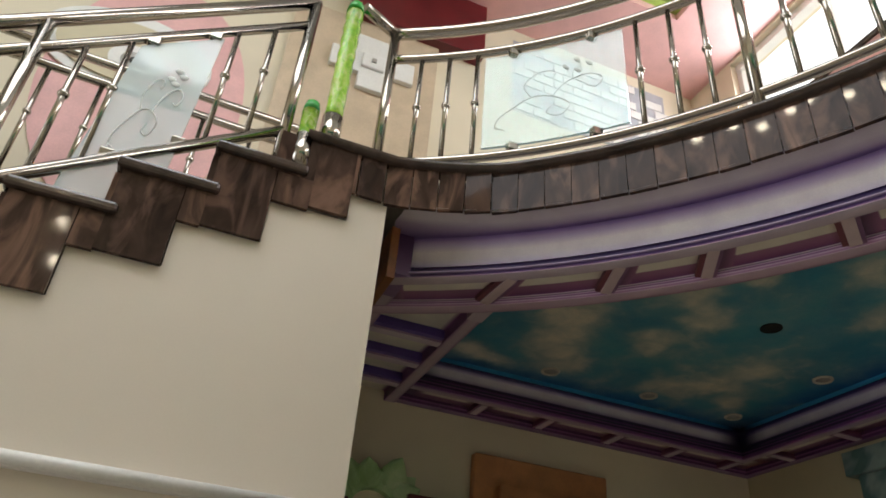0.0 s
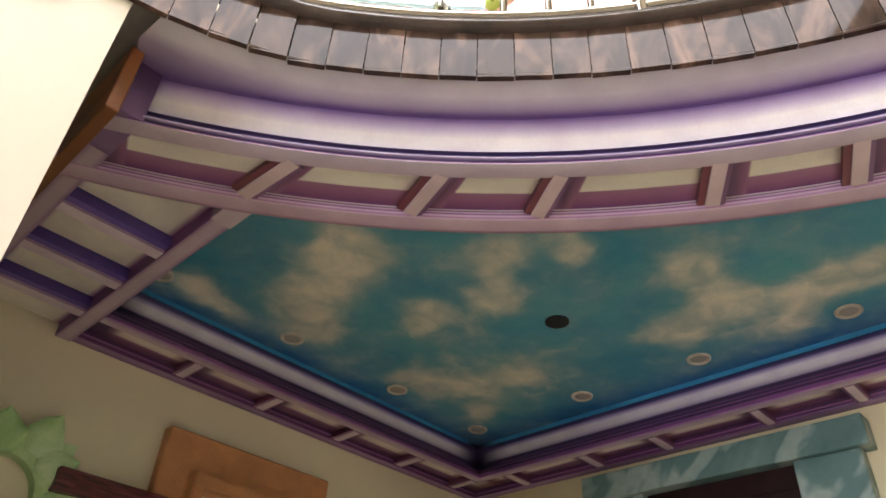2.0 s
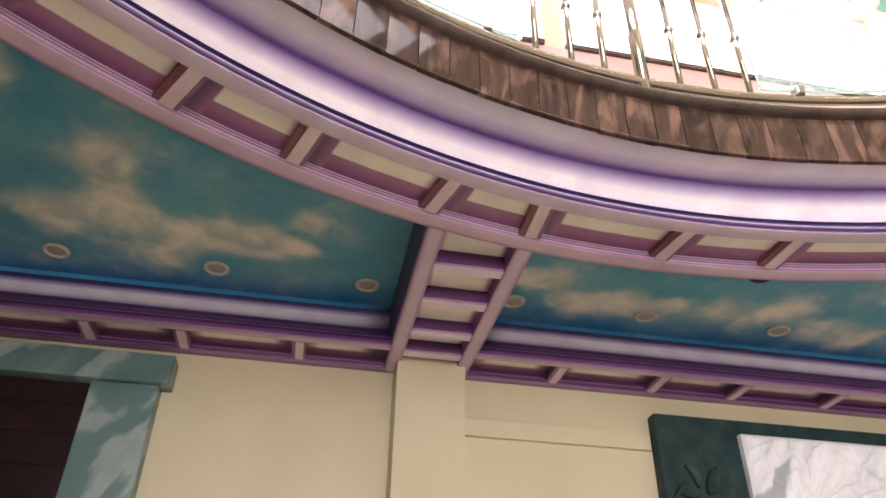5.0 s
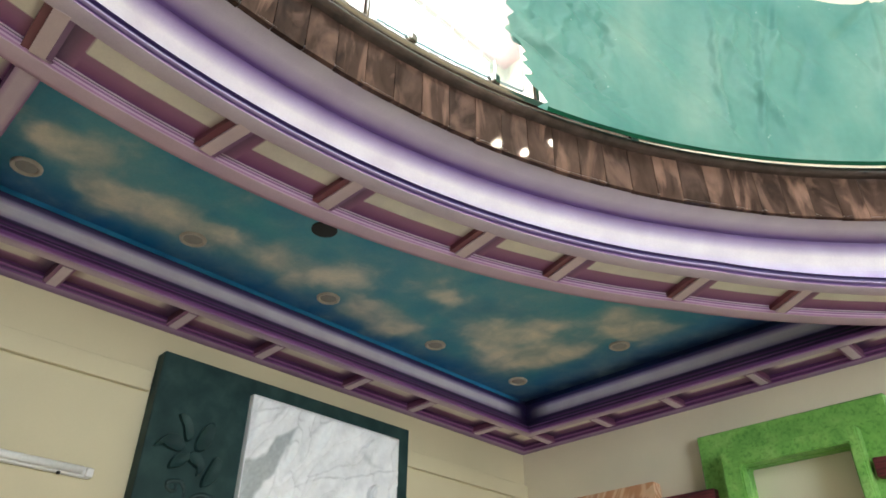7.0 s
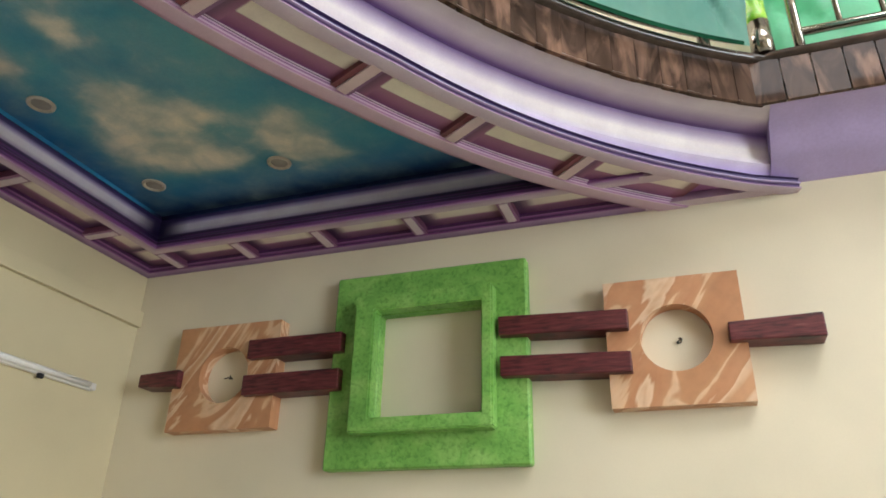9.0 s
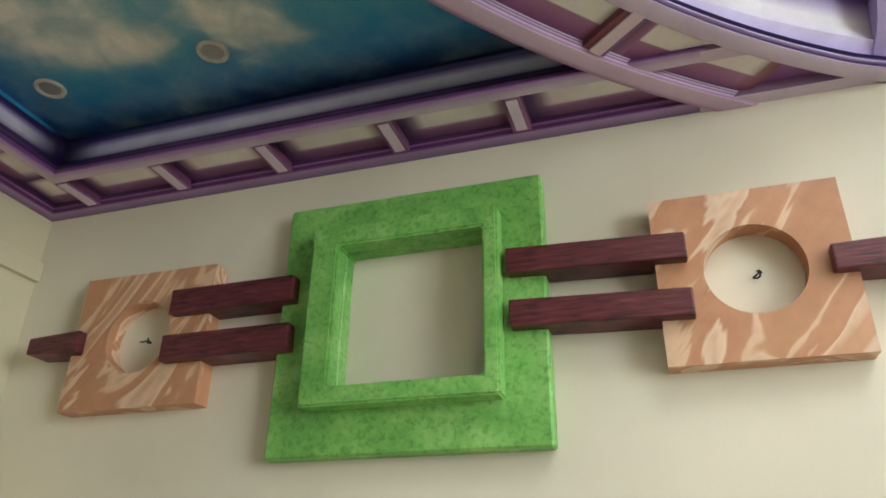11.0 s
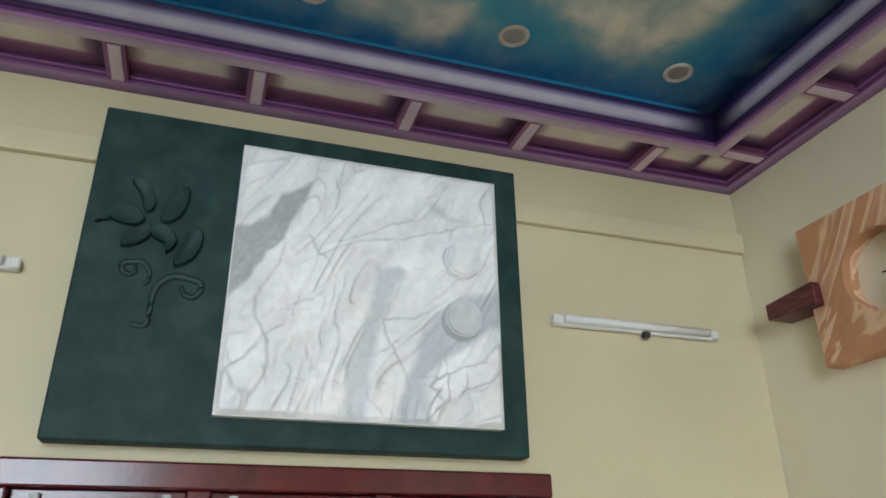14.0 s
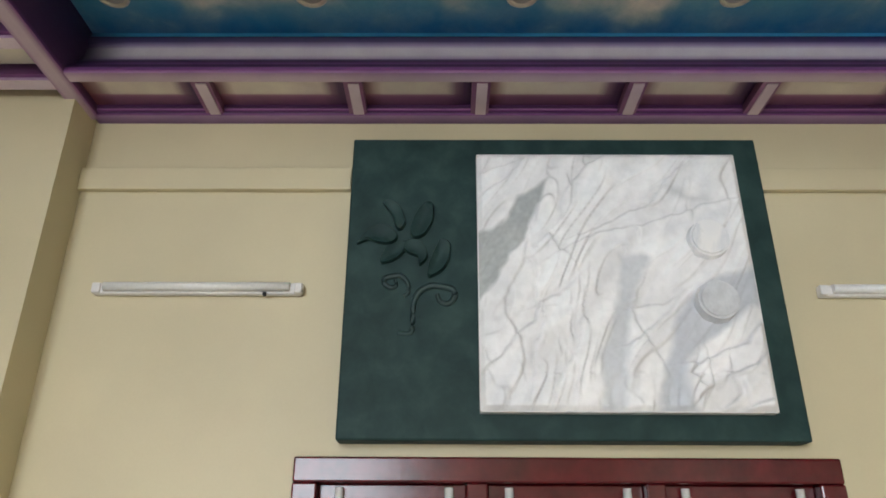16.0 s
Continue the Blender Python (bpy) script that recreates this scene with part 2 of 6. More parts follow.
SAND_STONE = streaked("painted_sandstone", [(0.28, (0.44, 0.20, 0.09)), (0.455, (0.54, 0.27, 0.13)), (0.47, (0.72, 0.48, 0.30)), (0.50, (0.70, 0.45, 0.27)), (0.515, (0.54, 0.27, 0.135)), (0.585, (0.50, 0.23, 0.11)), (0.60, (0.76, 0.54, 0.36)), (0.66, (0.58, 0.31, 0.16))], 0.45, 4.2, (0, -125, 0), (4.0, 1, 1), 0.9)
TERRACOTTA = plain("terracotta_paint", (0.52, 0.23, 0.095), 0.5, vary=0.2, scale=8)
BLUE_MARBLE = streaked("blue_green_marble", [(0.34, (0.07, 0.145, 0.145)), (0.45, (0.105, 0.19, 0.185)), (0.48, (0.28, 0.35, 0.33)), (0.56, (0.24, 0.32, 0.30)), (0.59, (0.085, 0.16, 0.16)), (0.75, (0.16, 0.24, 0.23))], 0.4, 3.0, (128, 0, 0), (1, 2.6, 1), 0.3)
SLATE = veined("dark_green_slate", [(0.30, (0.011, 0.030, 0.029)), (0.5, (0.017, 0.043, 0.041)), (0.72, (0.028, 0.060, 0.056))], 0.6, 11.0, (1, 1, 1), 0.3, 0.15, Specular_IOR_Level=0.25)
LEAF_GREEN = veined("painted_leaf_green", [(0.3, (0.27, 0.48, 0.17)), (0.5, (0.46, 0.66, 0.32)), (0.72, (0.68, 0.80, 0.54))], 0.5, 6, (1, 1, 1), 1.0)
ORANGE_WOOD = veined("orange_wood", [(0.3, (0.16, 0.055, 0.018)), (0.6, (0.30, 0.11, 0.035))], 0.4, 10, (1, 0.15, 1), 0.6)
DARK_WOOD = plain("dark_brown_wood", (0.020, 0.007, 0.007), 0.45, vary=0.3, scale=10, Specular_IOR_Level=0.15)
RED_WOOD = plain("red_varnished_wood", (0.085, 0.006, 0.009), 0.18, vary=0.35, scale=12, fine=60, relief=0.08)


def glass(name, colour, rough=0.05, alpha=1.0, trans=1.0):
    m, n, l, b = shader(name, rough)
    b.inputs["Base Color"].default_value = (*colour, 1)
    b.inputs["Transmission Weight"].default_value = trans
    b.inputs["IOR"].default_value = 1.45
    return m


ETCHED_GLASS = glass("frosted_glass", (0.80, 0.95, 0.93), 0.012, trans=0.86)
LIME_ACRYLIC = veined("lime_acrylic", [(0.3, (0.14, 0.55, 0.03)), (0.48, (0.48, 0.88, 0.06)), (0.66, (0.86, 0.98, 0.30))], 0.06, 26, (1, 1, 0.6), 1.5, 1.0, Transmission_Weight=0.55)
STAIR_GLASS = glass("milky_glass", (0.84, 0.92, 0.92), 0.03, trans=0.58)


def tarp_material():
    m, n, l, b = shader("green_tarpaulin", 0.5, Specular_IOR_Level=0.35)
    f1, f2 = noise_tex(n, l, 3.2, 5, stretch=(1, 1, 0.5)), noise_tex(n, l, 30, 5)
    col = ramp(n, l, f1, [(0.28, (0.05, 0.20, 0.17)), (0.5, (0.11, 0.275, 0.22)), (0.72, (0.21, 0.35, 0.275))])
    col = mix(n, l, col, ramp(n, l, f2, [(0.3, (0.88,) * 3), (0.7, (1,) * 3)]), 0.6, "MULTIPLY")
    speck = ramp(n, l, noise_tex(n, l, 55, 2), [(0.76, (0, 0, 0)), (0.78, (0.7, 0.7, 0.7))])
    col = mix(n, l, col, (0.55, 0.66, 0.58), speck)
    l.new(col, b.inputs["Base Color"])
    tr = n.new("ShaderNodeBsdfTranslucent")
    l.new(col, tr.inputs[0])
    mx = n.new("ShaderNodeMixShader")
    mx.inputs[0].default_value = 0.2
    l.new(b.outputs[0], mx.inputs[1]); l.new(tr.outputs[0], mx.inputs[2])
    l.new(mx.outputs[0], n["Material Output"].inputs[0])
    bump(n, l, b, noise_tex(n, l, 8, 6, stretch=(1, 1, 0.45, 0, 30, 0), distortion=0.5), 0.3, 0.02)
    return m


TARP = tarp_material()
DIRTY_CLOTH = plain("dirty_cotton_cloth", (0.36, 0.33, 0.27), 0.9, vary=0.3, scale=14)


# ---------- building helpers ----------
def place(bm, origin):
    o = W(origin)
    for v in bm.verts:
        v.co = W(v.co) - o


def mesh_of(name, bm, material, origin):
    place(bm, origin)
    me = bpy.data.meshes.new(name)
    bm.normal_update()
    bm.to_mesh(me)
    bm.free()
    for mt in material if isinstance(material, (list, tuple)) else [material]:
        me.materials.append(mt)
    return me


ORIGIN = {}


def thing(name, at, label, category, group="", kind=""):
    ob = new(name)
    ob.empty_display_size = 0.05
    ob.location = W(at)
    ORIGIN[ob.name] = tuple(at)
    return tagged(ob, label, category, group, kind)


def part(name, bm, material, parent=None, label="", at=None):
    """One mesh under a thing, drawn in plan modules at its final place."""
    base = ORIGIN[parent.name] if parent else (at or (0, 0, 0))
    ob = new(name, mesh_of(name, bm, material, base))
    ORIGIN[ob.name] = base
    if parent:
        ob.parent = parent
    else:
        ob.location = W(base)
    if label:
        ob["label"] = label
    return ob


def solo(name, bm, material, label, category, at=(0, 0, 0), kind="", group=""):
    return tagged(part(name, bm, material, None, "", at), label, category, group, kind)


def box(bm, x0, x1, y0, y1, z0, z1, bevel=0.0):
    r = bmesh.ops.create_cube(bm, size=1.0)
    for v in r["verts"]:
        v.co = ((x0 + x1) / 2 + v.co.x * (x1 - x0), (y0 + y1) / 2 + v.co.y * (y1 - y0), (z0 + z1) / 2 + v.co.z * (z1 - z0))
    if bevel:
        es = list({e for v in r["verts"] for e in v.link_edges})
        bmesh.ops.bevel(bm, geom=es, offset=bevel, segments=2, affect="EDGES", profile=0.5)
    return r["verts"]


def boxed(*a, bevel=0.0):
    bm = bmesh.new()
    box(bm, *a, bevel=bevel)
    return bm


def tube(bm, points, radius, sides=10, closed=False, caps=True):
    """A round bar along points."""
    pts = [Vector(p) for p in points]
    rings = []
    up = Vector((0, 0, 1))
    for i, p in enumerate(pts):
        d = (pts[min(i + 1, len(pts) - 1)] - pts[max(i - 1, 0)]).normalized()
        a = d.cross(up)
        if a.length < 1e-3:
            a = d.cross(Vector((1, 0, 0)))
        a.normalize()
        b = d.cross(a)
        r = radius[i] if isinstance(radius, (list, tuple)) else radius
        rings.append([bm.verts.new(p + r * (math.cos(t) * a + math.sin(t) * b)) for t in (2 * math.pi * k / sides for k in range(sides))])
    for r0, r1 in zip(rings, rings[1:]):
        for k in range(sides):
            f = bm.faces.new((r0[k], r0[(k + 1) % sides], r1[(k + 1) % sides], r1[k]))
            f.smooth = True
    if caps:
        bm.faces.new(rings[0][::-1])
        bm.faces.new(rings[-1])
    bmesh.ops.recalc_face_normals(bm, faces=bm.faces[:])


def prism(bm, outline, axis, lo, hi, hole=None):
    """An outline in the two other axes, extruded along axis from lo to hi; a hole is a second outline with as many points."""
    def v3(p, h):
        q = list(p)
        q.insert(axis, h)
        return bm.verts.new(q)
    n = len(outline)
    o0, o1 = [v3(p, lo) for p in outline], [v3(p, hi) for p in outline]
    loops = [(o0, o1)]
    if hole:
        h0, h1 = [v3(p, lo) for p in hole], [v3(p, hi) for p in hole]
        loops.append((h0, h1))
        for k in range(n):
            j = (k + 1) % n
            bm.faces.new((o0[k], o0[j], h0[j], h0[k]))
            bm.faces.new((o1[k], h1[k], h1[j], o1[j]))
    else:
        bm.faces.new(o0)
        bm.faces.new(o1[::-1])
    for a, b in loops:
        for k in range(n):
            j = (k + 1) % n
            bm.faces.new((a[k], b[k], b[j], a[j]))
    bmesh.ops.recalc_face_normals(bm, faces=bm.faces[:])


def ring(cx, cy, r, n):
    return [(cx + r * math.cos(2 * math.pi * k / n), cy + r * math.sin(2 * math.pi * k / n)) for k in range(n)]


def square_ring(x0, x1, z0, z1, n):
    """n points round a rectangle, in the order of ring(), on the rays from its centre."""
    cx, cz, hx, hz = (x0 + x1) / 2, (z0 + z1) / 2, (x1 - x0) / 2, (z1 - z0) / 2
    out = []
    for k in range(n):
        a = 2 * math.pi * k / n
        c, s = math.cos(a), math.sin(a)
        t = 1 / max(abs(c), abs(s))
        out.append((cx + hx * t * c, cz + hz * t * s))
    return out


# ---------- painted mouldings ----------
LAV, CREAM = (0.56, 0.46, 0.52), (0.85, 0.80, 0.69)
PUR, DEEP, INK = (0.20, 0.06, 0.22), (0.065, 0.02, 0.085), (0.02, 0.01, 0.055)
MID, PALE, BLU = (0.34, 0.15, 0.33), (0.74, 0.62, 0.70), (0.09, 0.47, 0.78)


def sweep(bm, paint, rows, colours):
    """Skin between rows of points; row i carries colour i. Colours change along the profile."""
    vs = [[bm.verts.new(p) for p in row] for row in rows]
    for i in range(len(vs) - 1):
        for k in range(len(vs[i]) - 1):
            q = (vs[i][k], vs[i][k + 1], vs[i + 1][k + 1], vs[i + 1][k])
            f = bm.faces.new(q)
            f.smooth = True
            for lp, c in zip(f.loops, (colours[i], colours[i], colours[i + 1], colours[i + 1])):
                lp[paint] = (*c, 1)


def painted_box(bm, paint, x0, x1, y0, y1, z0, z1, bottom, side, turn=None):
    vs = box(bm, x0, x1, y0, y1, z0, z1)
    for f in {f for v in vs for f in v.link_faces}:
        down = all(abs(v.co.z - z0) < 1e-6 for v in f.verts)
        for lp in f.loops:
            lp[paint] = (*(bottom if down else (side if lp.vert.co.z > (z0 + z1) / 2 else tuple((a + b) / 2 for a, b in zip(side, bottom)))), 1)
    if turn:
        for v in vs:
            v.co = turn @ v.co
    return vs


def paint_mesh():
    bm = bmesh.new()
    return bm, bm.loops.layers.float_color.new("paint")


def sharpen(bm, degrees=38):
    bm.normal_update()
    for e in bm.edges:
        if len(e.link_faces) == 2 and e.calc_face_angle(0) > radians(degrees):
            e.smooth = False


# ---------- the setting ----------
EAST, SOUTH, NORTH, WEST, TOP, UPPER = 6.68, -5.46, 6.70, -8.8, 10.45, 4.78
CX, CY = -1.2, -0.3


def arc(r, a, z):
    return Vector((CX + r * math.cos(radians(a)), CY + r * math.sin(radians(a)), z))


def wall(name, label, material, *boxes):
    bm = bmesh.new()
    for b in boxes:
        box(bm, *b)
    return solo(name, bm, material, label, "wall", kind="structure")


WIN_Y0, WIN_Y1, WIN_TOP, WIN_SILL = -3.80, -0.96, 2.0, -0.3
DOOR_X0, DOOR_X1, DOOR_TOP = 1.15, 2.86, 1.97
wall("wall_east", "cream painted hall wall with a shallow ledge", PALE_PAINT,
     (EAST, EAST + 0.4, SOUTH, WIN_Y0, FLOOR, 4.9), (EAST, EAST + 0.4, WIN_Y1, NORTH, FLOOR, 4.9),
     (EAST, EAST + 0.4, WIN_Y0, WIN_Y1, WIN_TOP, 4.9), (EAST, EAST + 0.4, WIN_Y0, WIN_Y1, FLOOR, WIN_SILL))
wall("wall_south", "cream painted wall behind coloured relief panels", WALL_PAINT,
     (WEST, DOOR_X0, SOUTH - 0.4, SOUTH, FLOOR, TOP), (DOOR_X1, EAST + 0.4, SOUTH - 0.4, SOUTH, FLOOR, TOP), (DOOR_X0, DOOR_X1, SOUTH - 0.4, SOUTH, DOOR_TOP, TOP))
wall("wall_north", "cream painted wall in shade below the gallery", WALL_PAINT, (WEST, EAST + 0.4, NORTH, NORTH + 0.4, FLOOR, TOP))
# unseen west side: wall and opening are added to close the hall and admit light
wall("wall_west", "unseen cream wall with an added opening for the west light", WALL_PAINT,
     (WEST - 0.4, WEST, SOUTH - 0.4, -0.6, FLOOR, TOP), (WEST - 0.4, WEST, 3.9, NORTH + 0.4, FLOOR, TOP),
     (WEST - 0.4, WEST, -0.6, 3.9, 6.3, TOP), (WEST - 0.4, WEST, -0.6, 3.9, FLOOR, 0.1))
wall("wall_upper_east", "cream upper wall round wide bright windows", WALL_PAINT,
     (EAST, EAST + 0.4, SOUTH, -5.25, 4.9, TOP), (EAST, EAST + 0.4, 5.8, NORTH, 4.9, TOP), (EAST, EAST + 0.4, -0.82, -0.55, 8.6, 10.12),
     (EAST, EAST + 0.4, -5.25, 5.8, 4.9, 8.6), (EAST, EAST + 0.4, -5.25, 5.8, 10.12, TOP))
solo("floor", boxed(WEST, EAST, SOUTH, NORTH, FLOOR - 0.3, FLOOR), FLOOR_TILE, "pale polished stone floor tiles", "floor", kind="structure")

# pilaster, ledges
solo("pilaster", boxed(6.40, EAST, 0.50, 1.06, FLOOR, 4.152), PALE_PAINT, "cream painted pilaster under the ceiling beam", "pilaster", kind="structure")
for y0, y1 in ((-1.17, 0.50), (SOUTH, -3.63)):
    solo("trim", boxed(EAST - 0.045, EAST, y0, y1, 3.57, 3.72, bevel=0.006), PALE_PAINT, "cream projecting ledge along the wall", "ledge", kind="structure")

# upper ceiling: pink border, white field, lime line, maroon beam
bm = bmesh.new()
box(bm, WEST, EAST, SOUTH, NORTH, TOP, TOP + 0.3)
solo("ceiling_upper", bm, WHITE_PAINT, "white upper hall ceiling", "ceiling", kind="structure")
bm = bmesh.new()
box(bm, 2.2, EAST, NORTH - 1.2, NORTH, TOP - 0.28, TOP)
box(bm, EAST - 1.2, EAST, SOUTH, NORTH - 1.2, TOP - 0.28, TOP)
box(bm, WEST, -2.6, NORTH - 1.2, NORTH, TOP - 0.28, TOP)
solo("ceiling_border", bm, PINK_PAINT, "pink dropped ceiling border along the upper walls", "ceiling", kind="structure")
bm = bmesh.new()
box(bm, 2.2, EAST - 1.2, NORTH - 1.32, NORTH - 1.2, TOP - 0.16, TOP)
box(bm, EAST - 1.32, EAST - 1.2, SOUTH, NORTH - 1.32, TOP - 0.16, TOP)
solo("trim", bm, LIME_PAINT, "lime green cornice line of the upper ceiling", "cornice", kind="structure")
solo("ceiling_beam", boxed(1.0, 2.92, NORTH - 0.2, NORTH, 9.13, TOP, bevel=0.01), MAROON_PAINT, "maroon painted beam against the upper wall", "beam", kind="structure")
solo("wall_stairwell", boxed(0.35, 2.3, NORTH - 0.06, NORTH, UPPER, 9.13), plain("tan_paint", (0.58, 0.46, 0.32), 0.5), "tan painted panel on the upper stairwell wall", "wall", kind="structure")

# ---------- ceiling under the gallery ----------
PALE_RIB = (0.64, 0.50, 0.51)
bm, paint = paint_mesh()
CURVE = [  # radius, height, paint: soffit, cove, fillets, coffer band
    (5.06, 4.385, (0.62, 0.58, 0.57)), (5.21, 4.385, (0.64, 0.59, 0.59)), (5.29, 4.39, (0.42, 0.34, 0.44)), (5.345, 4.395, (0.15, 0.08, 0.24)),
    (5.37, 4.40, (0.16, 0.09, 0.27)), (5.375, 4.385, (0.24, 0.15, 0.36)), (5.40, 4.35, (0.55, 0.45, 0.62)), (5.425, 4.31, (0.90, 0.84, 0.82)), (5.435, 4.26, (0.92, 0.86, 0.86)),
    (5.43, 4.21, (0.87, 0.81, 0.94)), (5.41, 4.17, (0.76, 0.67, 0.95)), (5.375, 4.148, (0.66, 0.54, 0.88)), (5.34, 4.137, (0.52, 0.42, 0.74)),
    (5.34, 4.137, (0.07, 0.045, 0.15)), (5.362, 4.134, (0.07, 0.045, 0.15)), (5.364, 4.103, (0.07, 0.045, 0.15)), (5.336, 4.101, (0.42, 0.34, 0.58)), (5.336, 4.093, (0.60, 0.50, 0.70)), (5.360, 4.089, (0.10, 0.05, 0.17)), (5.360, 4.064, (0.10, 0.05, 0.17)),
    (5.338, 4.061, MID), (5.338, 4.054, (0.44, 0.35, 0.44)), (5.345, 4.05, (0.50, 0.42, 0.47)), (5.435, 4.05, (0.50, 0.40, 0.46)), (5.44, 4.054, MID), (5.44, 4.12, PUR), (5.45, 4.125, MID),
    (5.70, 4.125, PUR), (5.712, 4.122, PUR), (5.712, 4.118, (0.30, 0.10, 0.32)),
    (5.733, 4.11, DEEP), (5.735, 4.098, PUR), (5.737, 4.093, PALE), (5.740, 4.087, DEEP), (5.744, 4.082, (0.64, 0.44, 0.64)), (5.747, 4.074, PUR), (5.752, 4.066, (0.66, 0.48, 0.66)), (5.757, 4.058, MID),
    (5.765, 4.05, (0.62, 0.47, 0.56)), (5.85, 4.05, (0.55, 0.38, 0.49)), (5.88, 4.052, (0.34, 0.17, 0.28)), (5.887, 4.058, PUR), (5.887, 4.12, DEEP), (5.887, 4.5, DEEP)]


def flare(a):
    """The mouldings leave the circle towards the south wall."""
    return 0.2 * min(1.12, max(0.0, (-a - 34) / 26))


def pull(a):
    """The marble edge eases into the straight landing by the stair."""
    return 0.165 * max(0.0, (a - 51) / 9.2) ** 1.3


def curve_row(r, z):
    """From the south wall's end to the line of the stair beam."""
    hi = math.degrees(math.acos((1.435 - CX) / r))
    share = 1.0 if z < 4.2 else (0.45 if r > 5.3 else 0.2)
    near = 1.0 if r < 5.3 else 0.0
    return [arc(r + share * flare(a) - near * pull(a), a, z) for a in (-66.5 + (66.5 + hi) * k / 150 for k in range(151))]


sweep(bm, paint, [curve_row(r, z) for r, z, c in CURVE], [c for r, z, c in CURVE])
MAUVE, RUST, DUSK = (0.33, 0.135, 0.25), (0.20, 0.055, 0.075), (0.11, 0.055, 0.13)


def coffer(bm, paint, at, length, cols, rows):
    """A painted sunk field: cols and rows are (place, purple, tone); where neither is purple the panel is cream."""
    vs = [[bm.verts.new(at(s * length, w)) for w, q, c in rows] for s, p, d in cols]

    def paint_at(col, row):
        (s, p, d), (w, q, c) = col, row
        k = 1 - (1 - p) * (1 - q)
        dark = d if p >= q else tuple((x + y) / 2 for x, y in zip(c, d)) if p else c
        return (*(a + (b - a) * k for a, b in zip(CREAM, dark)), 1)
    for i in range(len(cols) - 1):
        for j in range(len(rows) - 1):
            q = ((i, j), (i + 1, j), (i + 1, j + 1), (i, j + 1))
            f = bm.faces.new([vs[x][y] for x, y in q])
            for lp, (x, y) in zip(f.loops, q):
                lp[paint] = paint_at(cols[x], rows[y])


CURVE_RIBS = (52.9, 44.6, 38.1, 29.7, 23.1, 14.7, 8.5, -0.6, -7.8, -17.2, -24.0, -33.3, -41.2, -50.0)
LEAN = {52.9: 40, 44.6: 28, 38.1: 20, 29.7: 4, 23.1: -2, 8.5: -10}


def lean(a):
    return LEAN.get(a, 9 if a < 5 else 2)


for a in CURVE_RIBS:
    slant = lean(a)
    turn = Matrix.Translation((CX, CY, 0)) @ Matrix.Rotation(radians(a), 4, "Z") @ Matrix.Translation((flare(a) + 5.59, 0, 0)) @ Matrix.Rotation(radians(slant), 4, "Z") @ Matrix.Translation((-5.59, 0, 0))
    k = 0.157 / math.cos(radians(slant))
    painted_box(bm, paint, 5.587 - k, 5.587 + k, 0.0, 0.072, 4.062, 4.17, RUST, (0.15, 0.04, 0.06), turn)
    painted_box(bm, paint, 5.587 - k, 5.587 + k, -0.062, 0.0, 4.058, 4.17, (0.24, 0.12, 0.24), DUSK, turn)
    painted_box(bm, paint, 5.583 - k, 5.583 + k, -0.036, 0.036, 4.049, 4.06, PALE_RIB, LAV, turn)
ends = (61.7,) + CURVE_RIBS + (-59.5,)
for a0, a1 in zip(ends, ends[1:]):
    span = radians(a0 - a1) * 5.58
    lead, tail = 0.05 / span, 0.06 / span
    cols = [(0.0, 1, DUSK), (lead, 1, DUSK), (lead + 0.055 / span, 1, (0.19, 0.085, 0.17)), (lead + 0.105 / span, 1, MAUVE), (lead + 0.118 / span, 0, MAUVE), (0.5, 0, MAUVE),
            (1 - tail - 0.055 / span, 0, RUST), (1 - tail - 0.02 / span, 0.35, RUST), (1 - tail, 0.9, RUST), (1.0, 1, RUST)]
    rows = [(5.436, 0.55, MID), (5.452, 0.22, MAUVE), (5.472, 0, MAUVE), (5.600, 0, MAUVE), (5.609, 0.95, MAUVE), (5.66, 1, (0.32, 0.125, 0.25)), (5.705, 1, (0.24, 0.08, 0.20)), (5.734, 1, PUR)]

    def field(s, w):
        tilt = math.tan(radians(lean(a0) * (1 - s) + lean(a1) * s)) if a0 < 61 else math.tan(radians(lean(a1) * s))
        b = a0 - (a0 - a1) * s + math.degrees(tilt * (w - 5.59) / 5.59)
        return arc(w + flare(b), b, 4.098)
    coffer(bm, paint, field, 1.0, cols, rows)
sharpen(bm)
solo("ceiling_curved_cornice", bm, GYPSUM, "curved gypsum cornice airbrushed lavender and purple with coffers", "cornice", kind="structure")

